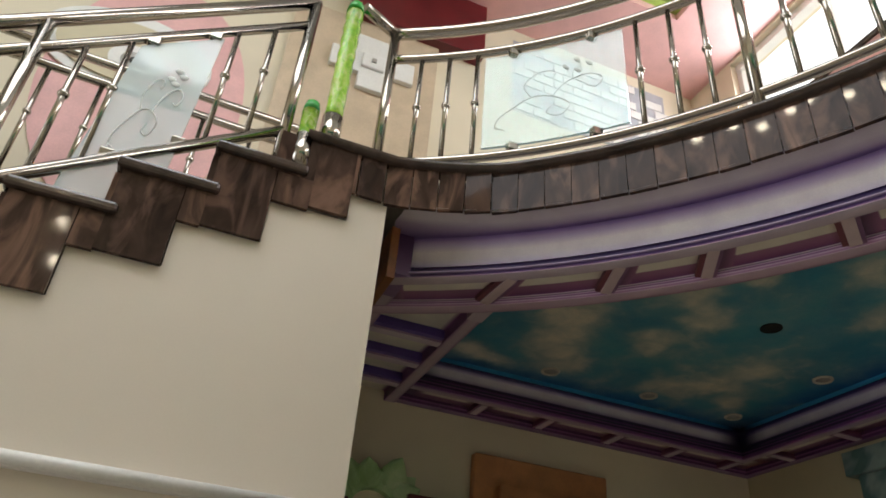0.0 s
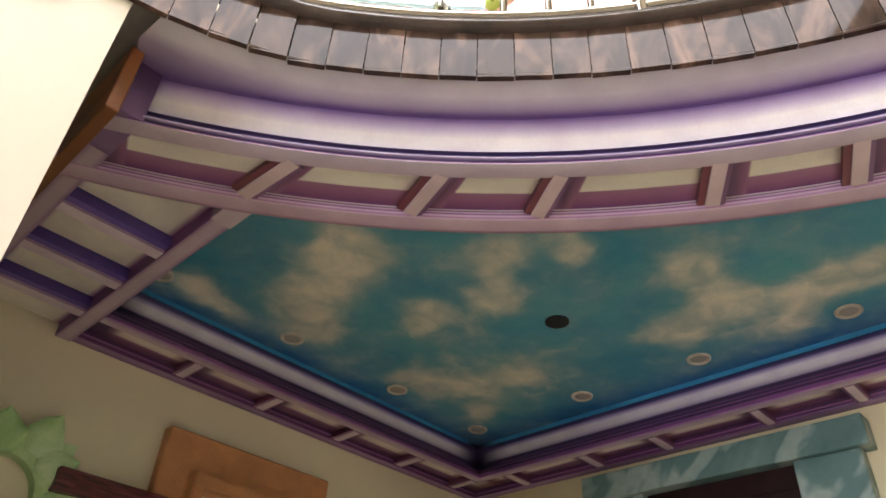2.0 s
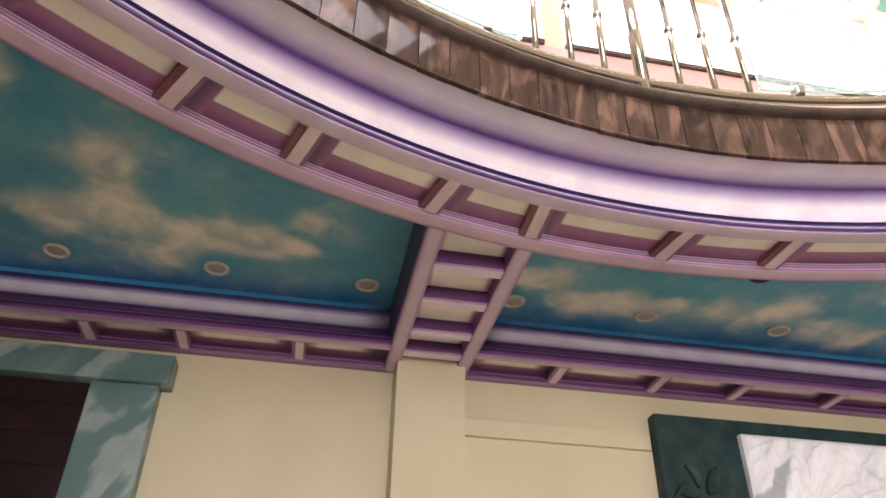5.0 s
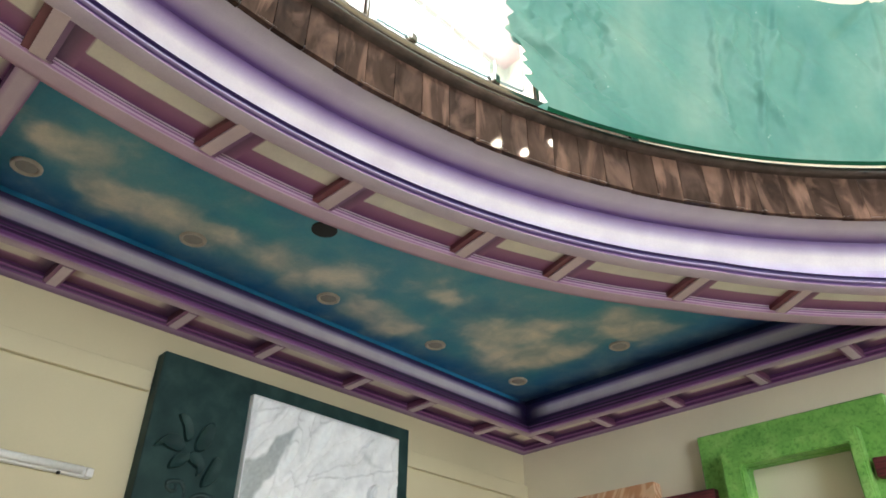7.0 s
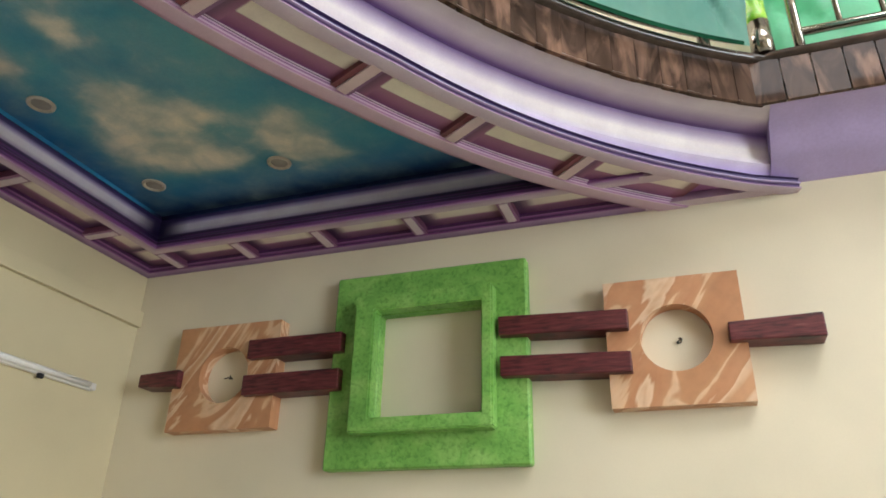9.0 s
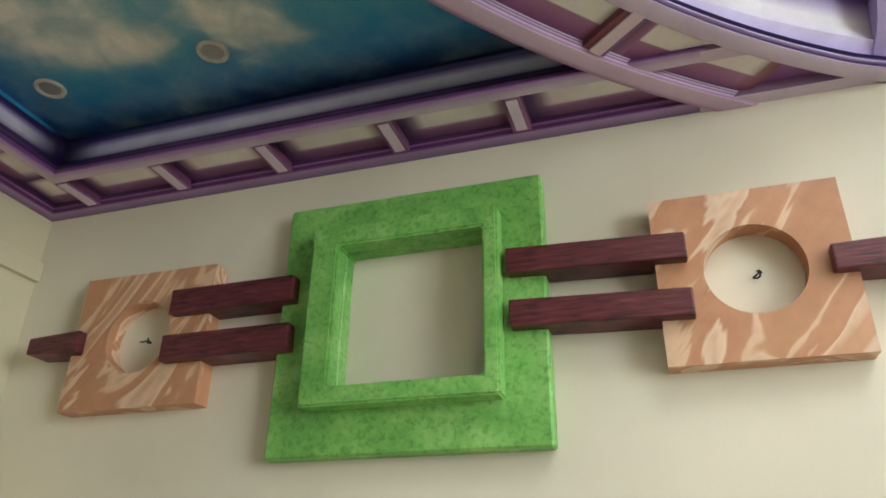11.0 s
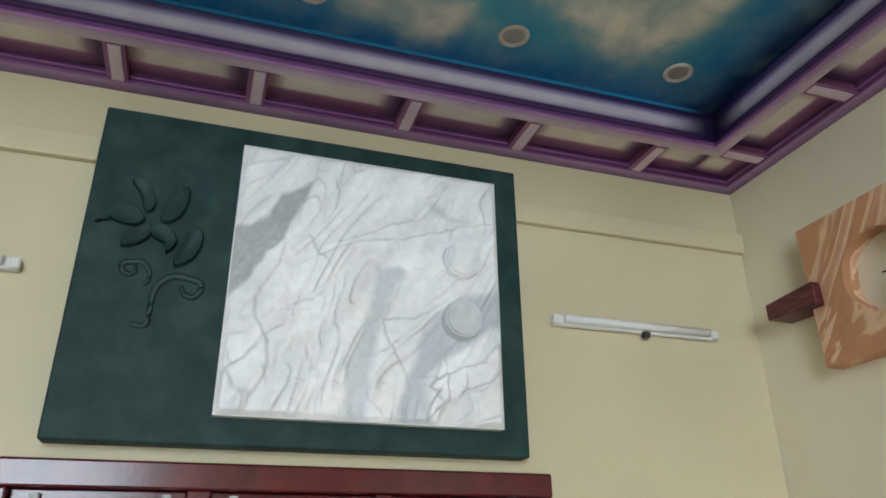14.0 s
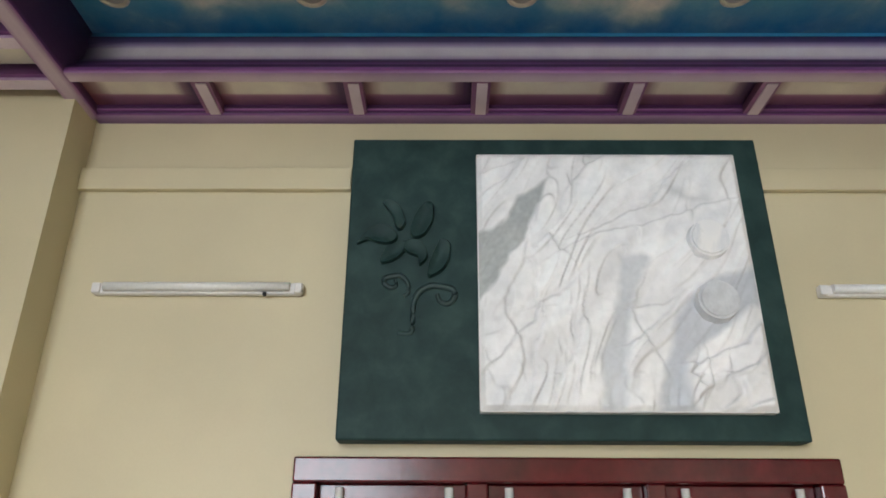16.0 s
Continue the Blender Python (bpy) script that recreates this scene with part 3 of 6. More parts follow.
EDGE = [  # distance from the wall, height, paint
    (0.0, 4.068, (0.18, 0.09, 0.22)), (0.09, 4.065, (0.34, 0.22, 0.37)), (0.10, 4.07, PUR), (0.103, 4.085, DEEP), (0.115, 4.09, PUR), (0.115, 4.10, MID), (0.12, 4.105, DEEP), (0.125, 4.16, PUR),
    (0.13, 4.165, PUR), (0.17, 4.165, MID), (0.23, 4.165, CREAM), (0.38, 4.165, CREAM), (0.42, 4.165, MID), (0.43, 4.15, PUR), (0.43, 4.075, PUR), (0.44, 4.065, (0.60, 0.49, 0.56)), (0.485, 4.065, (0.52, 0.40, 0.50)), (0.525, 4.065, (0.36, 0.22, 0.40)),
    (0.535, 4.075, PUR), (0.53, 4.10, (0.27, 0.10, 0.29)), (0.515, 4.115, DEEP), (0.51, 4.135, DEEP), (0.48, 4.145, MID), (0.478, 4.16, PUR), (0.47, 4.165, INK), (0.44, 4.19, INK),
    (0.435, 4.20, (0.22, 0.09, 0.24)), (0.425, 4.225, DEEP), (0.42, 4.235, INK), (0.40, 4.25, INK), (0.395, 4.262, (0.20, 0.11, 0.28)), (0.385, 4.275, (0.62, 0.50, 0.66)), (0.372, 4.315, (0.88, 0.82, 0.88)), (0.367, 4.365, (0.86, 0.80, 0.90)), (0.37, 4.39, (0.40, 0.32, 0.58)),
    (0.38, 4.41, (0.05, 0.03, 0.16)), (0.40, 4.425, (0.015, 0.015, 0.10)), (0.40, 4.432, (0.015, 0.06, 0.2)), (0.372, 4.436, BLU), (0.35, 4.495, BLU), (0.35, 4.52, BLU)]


def edge_run(corner, ends, offs, band):
    """A painted edge moulding along two walls that meet in a corner; its colours darken to ink towards the mitre and
    both ends.
    """
    bm, paint = paint_mesh()
    share = [0, 0.012, 0.03, 0.05, 0.075, 0.11, 0.2, 0.4, 0.6, 0.8, 0.92, 0.95, 0.98, 1.0]
    rows, tones = [], []
    for d, z, c in EDGE:
        p0 = Vector(ends[0]) + Vector(offs[0]) * d
        p1 = Vector(corner) + (Vector(offs[0]) + Vector(offs[1])) * d
        p2 = Vector(ends[1]) + Vector(offs[1]) * d
        row = [p1.lerp(p0, k) for k in reversed(share)] + [p1.lerp(p2, k) for k in share[1:]]
        rows.append([bm.verts.new((p.x, p.y, z)) for p in row])
        tone = []
        for k, p in enumerate(row):
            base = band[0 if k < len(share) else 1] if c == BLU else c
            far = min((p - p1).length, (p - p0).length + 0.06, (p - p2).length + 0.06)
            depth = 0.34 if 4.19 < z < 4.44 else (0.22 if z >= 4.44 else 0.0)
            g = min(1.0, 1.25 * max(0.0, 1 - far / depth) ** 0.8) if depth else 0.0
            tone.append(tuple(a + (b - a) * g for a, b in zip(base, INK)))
        tones.append(tone)
    for i in range(len(rows) - 1):
        for k in range(len(rows[i]) - 1):
            f = bm.faces.new((rows[i][k], rows[i][k + 1], rows[i + 1][k + 1], rows[i + 1][k]))
            f.smooth = True
            for lp, c in zip(f.loops, (tones[i][k], tones[i][k + 1], tones[i + 1][k + 1], tones[i + 1][k])):
                lp[paint] = (*c, 1)
    return bm, paint


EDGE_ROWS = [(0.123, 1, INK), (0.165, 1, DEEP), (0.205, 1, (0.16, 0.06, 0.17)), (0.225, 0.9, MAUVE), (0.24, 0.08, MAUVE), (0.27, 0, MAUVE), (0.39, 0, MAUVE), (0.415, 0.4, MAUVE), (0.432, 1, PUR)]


def edge_coffers(bm, paint, at, spots):
    """Sunk fields between the ribs of a straight edge; the dark end follows each rib."""
    for s0, s1 in zip(spots, spots[1:]):
        span = abs(s1 - s0)
        if span < 0.2:
            continue
        shut = min(abs(s0 - e) for e in (EAST - 0.13, SOUTH + 0.435)) < 1e-6
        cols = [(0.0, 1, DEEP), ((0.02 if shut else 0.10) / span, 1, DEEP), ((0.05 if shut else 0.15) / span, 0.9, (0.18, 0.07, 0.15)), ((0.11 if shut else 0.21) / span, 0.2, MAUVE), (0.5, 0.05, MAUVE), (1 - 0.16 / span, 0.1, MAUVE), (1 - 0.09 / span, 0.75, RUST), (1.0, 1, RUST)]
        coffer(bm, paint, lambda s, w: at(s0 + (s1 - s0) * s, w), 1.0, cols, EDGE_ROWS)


def rib_x(bm, paint, y, x0, x1):
    """A short rib across an edge that runs along y."""
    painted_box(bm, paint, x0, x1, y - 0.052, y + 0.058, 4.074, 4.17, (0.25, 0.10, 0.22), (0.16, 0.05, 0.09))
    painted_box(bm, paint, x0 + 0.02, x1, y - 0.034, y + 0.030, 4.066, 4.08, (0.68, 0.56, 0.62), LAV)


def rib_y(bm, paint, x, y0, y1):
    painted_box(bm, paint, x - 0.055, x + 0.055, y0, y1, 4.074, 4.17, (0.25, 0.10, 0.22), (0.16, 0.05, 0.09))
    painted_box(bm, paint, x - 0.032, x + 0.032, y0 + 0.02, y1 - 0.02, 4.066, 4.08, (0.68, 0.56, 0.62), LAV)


FIELD_Z = 4.128
RIBS_EAST_N, RIBS_NORTH = (5.9, 5.05, 4.34, 3.45, 2.75, 1.85), (3.08, 3.83, 4.66, 5.44, 6.20)
RIBS_EAST_S, RIBS_SOUTH = (-0.30, -1.20, -1.96, -2.88, -3.66, -4.58), (6.20, 5.44, 4.67, 3.85, 3.08)
NAVY = (0.012, 0.03, 0.12)
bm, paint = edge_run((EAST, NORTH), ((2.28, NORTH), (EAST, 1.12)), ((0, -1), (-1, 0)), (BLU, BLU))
for y in RIBS_EAST_N:
    rib_x(bm, paint, y, EAST - 0.435, EAST - 0.105)
for x in RIBS_NORTH:
    rib_y(bm, paint, x, NORTH - 0.435, NORTH - 0.105)
edge_coffers(bm, paint, lambda s, w: Vector((EAST - w, s, FIELD_Z)), (1.15,) + RIBS_EAST_N[::-1] + (NORTH - 0.435,))
edge_coffers(bm, paint, lambda s, w: Vector((s, NORTH - w, FIELD_Z)), (2.3,) + RIBS_NORTH + (EAST - 0.13,))
sharpen(bm)
solo("ceiling_edge_north_bay", bm, GYPSUM, "coffered purple and lavender edge moulding round a sky mural", "cornice", kind="structure")
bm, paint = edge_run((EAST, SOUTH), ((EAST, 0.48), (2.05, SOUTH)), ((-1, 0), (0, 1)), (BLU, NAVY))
for y in RIBS_EAST_S:
    rib_x(bm, paint, y, EAST - 0.435, EAST - 0.105)
painted_box(bm, paint, 1.86, 2.08, SOUTH + 0.435, SOUTH + 0.527, 4.063, 4.16, LAV, PUR)
painted_box(bm, paint, 1.2, 2.08, SOUTH, SOUTH + 0.095, 4.063, 4.16, LAV, PUR)
for x in RIBS_SOUTH:
    rib_y(bm, paint, x, SOUTH + 0.105, SOUTH + 0.435)
edge_coffers(bm, paint, lambda s, w: Vector((EAST - w, s, FIELD_Z)), (SOUTH + 0.435,) + RIBS_EAST_S[::-1] + (0.46,))
edge_coffers(bm, paint, lambda s, w: Vector((s, SOUTH + w, FIELD_Z)), (EAST - 0.13,) + RIBS_SOUTH + (2.05,))
sharpen(bm)
solo("ceiling_edge_south_bay", bm, GYPSUM, "coffered purple and lavender edge moulding round a sky mural", "cornice", kind="structure")

BEAM = [(0.0, 4.52, INK), (0.0, 4.10, DEEP), (0.0, 4.068, PUR), (0.012, 4.058, (0.36, 0.24, 0.36)), (0.04, 4.058, (0.54, 0.42, 0.50)), (0.09, 4.058, (0.54, 0.42, 0.50)), (0.115, 4.058, (0.36, 0.22, 0.36)), (0.12, 4.063, PUR), (0.12, 4.15, PUR), (0.13, 4.16, MID), (0.17, 4.16, CREAM)]


def beam_run(bm, paint, at, lo, hi, start, end, axis):
    """A ceiling beam with two rails and a sunk field."""
    prof = [(lo + d, z, c) for d, z, c in BEAM] + [(hi - d, z, c) for d, z, c in reversed(BEAM)]
    rows = []
    for s, z, c in prof:
        ts = [start + (end - start) * k / 8 for k in range(9)]
        rows.append([Vector((t, s, z)) if axis == 0 else Vector((s, t, z)) for t in ts])
    sweep(bm, paint, rows, [c for s, z, c in prof])


bm, paint = paint_mesh()
beam_run(bm, paint, 0, 0.45, 1.15, 4.49, 6.62, 0)
for x in (4.96, 5.42, 5.90, 6.27):
    painted_box(bm, paint, x - 0.045, x + 0.045, 0.56, 1.04, 4.064, 4.165, PALE, PUR)
    painted_box(bm, paint, x - 0.075, x - 0.045, 0.56, 1.04, 4.085, 4.165, PUR, DEEP)
    painted_box(bm, paint, x + 0.045, x + 0.07, 0.56, 1.04, 4.10, 4.165, MID, PUR)
sharpen(bm)
solo("ceiling_cross_beam", bm, GYPSUM, "gypsum ceiling beam with lavender rails and cream coffers", "beam", kind="structure")
bm, paint = paint_mesh()
beam_run(bm, paint, 0, 1.43, 2.28, 4.62, NORTH, 1)
painted_box(bm, paint, 1.43, 1.55, 4.28, 4.64, 4.06, 4.5, (0.24, 0.14, 0.30), DEEP)
painted_box(bm, paint, 2.156, 2.282, 4.42, 4.66, 4.0575, 4.5, LAV, PUR)
for y in (5.22, 5.74, 6.26):
    painted_box(bm, paint, 1.54, 2.17, y - 0.045, y + 0.045, 4.064, 4.165, PALE, PUR)
    painted_box(bm, paint, 1.54, 2.17, y - 0.10, y - 0.045, 4.085, 4.165, (0.15, 0.09, 0.38), (0.07, 0.04, 0.22))
    painted_box(bm, paint, 1.54, 2.17, y + 0.045, y + 0.09, 4.10, 4.165, (0.22, 0.09, 0.30), PUR)
sharpen(bm)
solo("ceiling_stair_beam", bm, GYPSUM, "gypsum ceiling beam beside the stair with purple coffers", "beam", kind="structure")

# sky murals
CLOUDS_NORTH = [
    (3.22, 5.05, .30), (3.70, 5.85, .28), (3.41, 5.47, .31), (3.34, 4.75, .29), (3.01, 4.79, .18), (2.78, 6.01, .21), (3.02, 6.12, .20), (4.21, 5.00, .27),
    (4.28, 4.38, .28), (4.89, 5.77, .33), (5.26, 5.45, .30), (5.36, 4.95, .35), (5.73, 5.75, .28), (3.87, 4.05, .22), (4.17, 3.62, .17), (4.83, 3.13, .28),
    (5.31, 3.16, .32), (5.53, 3.66, .28), (5.89, 2.97, .25), (5.61, 2.67, .25), (5.52, 2.39, .21), (5.57, 2.11, .20), (5.64, 1.91, .14), (5.24, 1.87, .17)]
CLOUDS_SOUTH = [
    (5.65, 0.21, .15), (5.60, -0.01, .20), (5.88, -0.25, .18), (5.88, -0.46, .19), (5.84, -0.70, .22), (5.86, -1.06, .20), (5.78, -1.48, .20), (5.83, -1.87, .24),
    (5.65, -2.12, .22), (5.94, -2.49, .21), (5.98, -2.89, .22), (5.27, -2.87, .20), (5.41, -3.66, .24), (5.12, -3.86, .23), (5.76, -4.06, .26), (5.47, -4.24, .29),
    (5.20, -4.42, .26), (4.54, -4.19, .25), (4.44, -4.49, .22), (5.68, -3.72, .13)]


def mural_sheet(name, x0, x1, y0, y1, clouds, east, north=None, south=None):
    bm, paint = paint_mesh()
    nx, ny = round((x1 - x0) / 0.05), round((y1 - y0) / 0.05)
    vs = [[bm.verts.new((x0 + (x1 - x0) * i / nx, y0 + (y1 - y0) * j / ny, 4.5)) for j in range(ny + 1)] for i in range(nx + 1)]

    def tone(p):
        wx = noise.noise(Vector((p.x * 2.2, p.y * 2.2, 7))) * 0.14 + noise.noise(Vector((p.x * 7, p.y * 7, 3))) * 0.05
        wy = noise.noise(Vector((p.x * 2.2, p.y * 2.2, 17))) * 0.14 + noise.noise(Vector((p.x * 7, p.y * 7, 13))) * 0.05
        d = sum(math.exp(-1.5 * ((p.x + wx - cx) ** 2 + (p.y + wy - cy) ** 2) / r ** 2) for cx, cy, r in clouds)
        # deeper blue towards the walls, navy along the south edge and in the corner
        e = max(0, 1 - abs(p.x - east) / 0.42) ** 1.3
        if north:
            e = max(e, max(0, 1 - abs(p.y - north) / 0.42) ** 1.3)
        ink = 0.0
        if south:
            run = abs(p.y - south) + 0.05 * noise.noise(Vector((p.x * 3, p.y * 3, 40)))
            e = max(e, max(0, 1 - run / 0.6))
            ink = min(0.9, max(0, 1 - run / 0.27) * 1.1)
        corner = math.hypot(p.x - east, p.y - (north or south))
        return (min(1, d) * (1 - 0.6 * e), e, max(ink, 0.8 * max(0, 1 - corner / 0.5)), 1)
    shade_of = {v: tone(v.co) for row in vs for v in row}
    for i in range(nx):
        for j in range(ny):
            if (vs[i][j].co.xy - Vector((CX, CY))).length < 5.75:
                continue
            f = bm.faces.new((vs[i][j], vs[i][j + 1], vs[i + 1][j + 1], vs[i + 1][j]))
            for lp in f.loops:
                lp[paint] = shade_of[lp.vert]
    bmesh.ops.delete(bm, geom=[v for v in bm.verts if not v.link_faces], context="VERTS")
    return solo(name, bm, MURAL, "ceiling panel painted as a blue sky with cream clouds", "ceiling", kind="structure")


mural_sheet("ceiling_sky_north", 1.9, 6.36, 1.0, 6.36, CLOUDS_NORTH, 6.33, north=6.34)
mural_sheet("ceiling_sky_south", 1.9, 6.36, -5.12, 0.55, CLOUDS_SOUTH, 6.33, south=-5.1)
# slab above, closing the gallery
bm = bmesh.new()
n = 48
angs = [-60 + 117.5 * k / n for k in range(n + 1)]
inner = [arc(5.15 + 0.2 * flare(a), a, 0) for a in angs]
for z0, z1 in ((4.53, 4.72),):
    for k in range(n):
        a, b = inner[k], inner[k + 1]
        quad = [a, b, Vector((EAST, b.y, 0)), Vector((EAST, a.y, 0))]
        lo = [bm.verts.new((q.x, q.y, z0)) for q in quad]
        hi = [bm.verts.new((q.x, q.y, z1)) for q in quad]
        bm.faces.new(lo[::-1]); bm.faces.new(hi)
        bm.faces.new((lo[0], lo[1], hi[1], hi[0]))
box(bm, 0.7, EAST, 4.0, NORTH, 4.53, 4.72)
box(bm, WEST, EAST, SOUTH, -4.78, 4.53, 4.72)
solo("gallery_floor", bm, FLOOR_TILE, "stone tiled floor slab of the upper gallery", "floor", kind="structure")
# wooden lining on the stair side of the beam, lilac cove on the south landing
solo("trim", boxed(1.36, 1.425, 4.22, NORTH, 3.98, 4.40, bevel=0.008), ORANGE_WOOD, "orange brown wood lining beside the stair", "lining", kind="structure")
bm = bmesh.new()
prof = [(-4.80, 4.385), (-4.92, 4.38), (-5.02, 4.35), (-5.10, 4.30), (-5.16, 4.24), (-5.24, 4.20), (-5.34, 4.18), (-5.40, 4.14), (SOUTH, 4.13)]
rows = [[bm.verts.new((x, y, z)) for x in (1.2, -2, -5, WEST)] for y, z in prof]
for r0, r1 in zip(rows, rows[1:]):
    for k in range(3):
        bm.faces.new((r0[k], r0[k + 1], r1[k + 1], r1[k])).smooth = True
bm.faces.new([r[0] for r in rows] + [bm.verts.new((1.2, SOUTH, 4.5)), bm.verts.new((1.2, -4.8, 4.5))])
sharpen(bm)
solo("ceiling_cove_south", bm, LILAC_PAINT, "plain lilac painted cove under the south landing", "cornice", kind="structure")

# ---------- marble edge of the gallery ----------
fascia = thing("gallery_fascia", arc(5.06, 0, 4.38), "dark brown polished marble tiles edging the gallery", "fascia", kind="structure")
STEP_A = 2.07


def nosing_run(bm, pts):
    """A half-round stone edge along points, with its flat back outwards."""
    sec = [(0.10, 0.0), (-0.03, 0.0), (-0.055, 0.02), (-0.055, 0.05), (-0.03, 0.07), (0.10, 0.075)]
    rows = []
    for i, p in enumerate(pts):
        d = (pts[min(i + 1, len(pts) - 1)] - pts[max(i - 1, 0)]).normalized()
        o = Vector((d.y, -d.x, 0))
        rows.append([bm.verts.new(p + o * s + Vector((0, 0, h))) for s, h in sec])
    for r0, r1 in zip(rows, rows[1:]):
        for k in range(len(sec) - 1):
            bm.faces.new((r0[k], r0[k + 1], r1[k + 1], r1[k])).smooth = True
    for r in (rows[0], rows[-1]):
        bm.faces.new(r)
    sharpen(bm, 60)


rim = [Vector((WEST, -4.78, 4.70)), Vector((1.13, -4.78, 4.70))] + [arc(5.06 + 0.2 * flare(a) - pull(a), a, 4.70) for a in (-62 + 122 * k / 90 for k in range(91))] + [Vector((0.61, 3.95, 4.70))]
bm = bmesh.new()
nosing_run(bm, rim)
part("nosing", bm, NOSING, fascia, "rounded dark marble nosing")
# ---------- stair ----------
stair = thing("staircase", (0.6, 4.2, FLOOR), "staircase with dark marble cladding along an ivory wall", "staircase")
RISE, RUN = 0.325, 0.497
bm = bmesh.new()
outline = [(1.24, FLOOR), (1.24, 4.40), (0.98, 4.40)]
x, z = 0.98, 4.40
N_STEP = 19
for k in range(N_STEP):
    z -= RISE * (0.72 if k == 0 else 1)
    outline.append((x, z))
    x -= RUN
    outline.append((x, z))
outline.append((x, FLOOR))
prism(bm, outline, 1, 3.985, 4.35)
part("stair_wall", bm, STAIR_PAINT, stair, "plain ivory painted side wall")
for k in range(1, N_STEP):
    zt = UPPER - RISE * k
    x1 = 0.61 - RUN * (k - 1) + 0.06
    bm = boxed(x1 - RUN - 0.10, x1, 3.90, 6.2, zt - 0.07, zt, bevel=0.022)
    part("tread", bm, NOSING, stair)
    part("riser", boxed(x1 - 0.10, x1 - 0.06, 4.0, 6.2, zt, zt + RISE - 0.07), MARBLE, stair)


part("riser", boxed(0.612, 0.73, 4.0, 4.4, 4.39, 4.69), MARBLE, stair)


# ---------- ceiling lamps ----------
def downlight():
    t = thing("downlight", (0, 0, 0), "round recessed downlight with white ring, unlit", "downlight", "ceiling downlights")
    bm = bmesh.new()
    prof = [(0.097, 0.0), (0.095, -0.012), (0.086, -0.018), (0.074, -0.014), (0.066, 0.0), (0.064, 0.02)]
    rows = [[bm.verts.new((r * math.cos(2 * math.pi * k / 28), r * math.sin(2 * math.pi * k / 28), z)) for k in range(28)] for r, z in prof]
    for a, b in zip(rows, rows[1:]):
        for k in range(28):
            bm.faces.new((a[k], a[(k + 1) % 28], b[(k + 1) % 28], b[k])).smooth = True
    part("ring", bm, LAMP_RING, t)
    bm = bmesh.new()
    bmesh.ops.create_cone(bm, cap_ends=True, segments=24, radius1=0.066, radius2=0.066, depth=0.012)
    part("diffuser", bm, LAMP_DIFFUSER, t, "grey frosted diffuser")
    return t


spot = downlight()
LAMPS = [(6.0, 6.07), (6.0, 4.826), (6.0, 3.697), (6.0, 2.539), (6.0, 1.381), (6.0, 0.184), (6.0, -0.966), (6.0, -2.188), (6.0, -3.42), (6.0, -4.60), (4.79, -4.61), (4.88, 6.065), (3.69, 6.065), (2.5, 6.065)]
for k, (x, y) in enumerate(LAMPS):
    if k:
        copy_thing(spot, Matrix.Translation(W((x, y, 4.498))))
    else:
        spot.location = W((x, y, 4.498))
for x, y in ((4.82, 4.245), (5.22, -1.56)):
    t = thing("ceiling_hole", (x, y, 4.498), "open dark round hole for a missing lamp in the painted ceiling", "hole", "lamp holes")
    # a flat black disc stands for the hole's dark inside
    bm = bmesh.new()
    bmesh.ops.create_cone(bm, cap_ends=True, segments=24, radius1=0.092, radius2=0.092, depth=0.012, matrix=Matrix.Translation((x, y, 4.496)))
    part("black_disc", bm, DARK, t)


# ---------- south wall: relief panels ----------
def shade(y, d, s):
    """From the wall y outwards by d; s is the way out."""
    return y + s * d


def framed_square(name, label, x0, x1, z0, z1, hole, raised, wall_y, s, material, thick, proud, group=""):
    """A square relief frame: a slab with a raised inner frame round an opening to the wall."""
    t = thing(name, ((x0 + x1) / 2, wall_y, (z0 + z1) / 2), label, "wall relief", group)
    def flat(a, b, c, d):
        return [(a, c), (b, c), (b, d), (a, d)]
    y0, y1, y2 = wall_y, shade(wall_y, thick, s), shade(wall_y, thick + proud, s)
    bm = bmesh.new()
    prism(bm, flat(x0, x1, z0, z1), 1, min(y0, y1), max(y0, y1), flat(*hole))
    bmesh.ops.bevel(bm, geom=[e for e in bm.edges if e.is_manifold and e.calc_face_angle(0) > 0.5], offset=0.012, segments=1, affect="EDGES")
    part("slab", bm, material, t)
    bm = bmesh.new()
    prism(bm, flat(*raised), 1, min(y1, y2), max(y1, y2), flat(*hole))
    bmesh.ops.bevel(bm, geom=[e for e in bm.edges if e.is_manifold and e.calc_face_angle(0) > 0.5], offset=0.012, segments=2, affect="EDGES")
    part("inner_frame", bm, material, t)
    return t


def round_square(name, label, x0, x1, z0, z1, cx, cz, r, wall_y, s, material, thick, category="wall relief", group=""):
    """A square slab with a round opening, in which two loose wires stick out of the wall."""
    t = thing(name, ((x0 + x1) / 2, wall_y, (z0 + z1) / 2), label, category, group)
    y0, y1 = wall_y, shade(wall_y, thick, s)
    n = 64
    bm = bmesh.new()
    prism(bm, square_ring(x0, x1, z0, z1, n), 1, min(y0, y1), max(y0, y1), [(cx + r * math.cos(2 * math.pi * k / n), cz + r * math.sin(2 * math.pi * k / n)) for k in range(n)])
    part("slab", bm, material, t)
    for q in range(2):
        bm = bmesh.new()
        rnd = random.Random(int(cx * 100) + q)
        p = Vector((cx, wall_y, cz))
        pts = [p.copy()]
        for k in range(5):
            p = p + Vector((rnd.uniform(-0.016, 0.016), s * 0.012, rnd.uniform(-0.012, 0.014)))
            pts.append(p.copy())
        tube(bm, pts, 0.005, 5)
        part("wire", bm, DARK, t, "loose dark cable end")
    return t


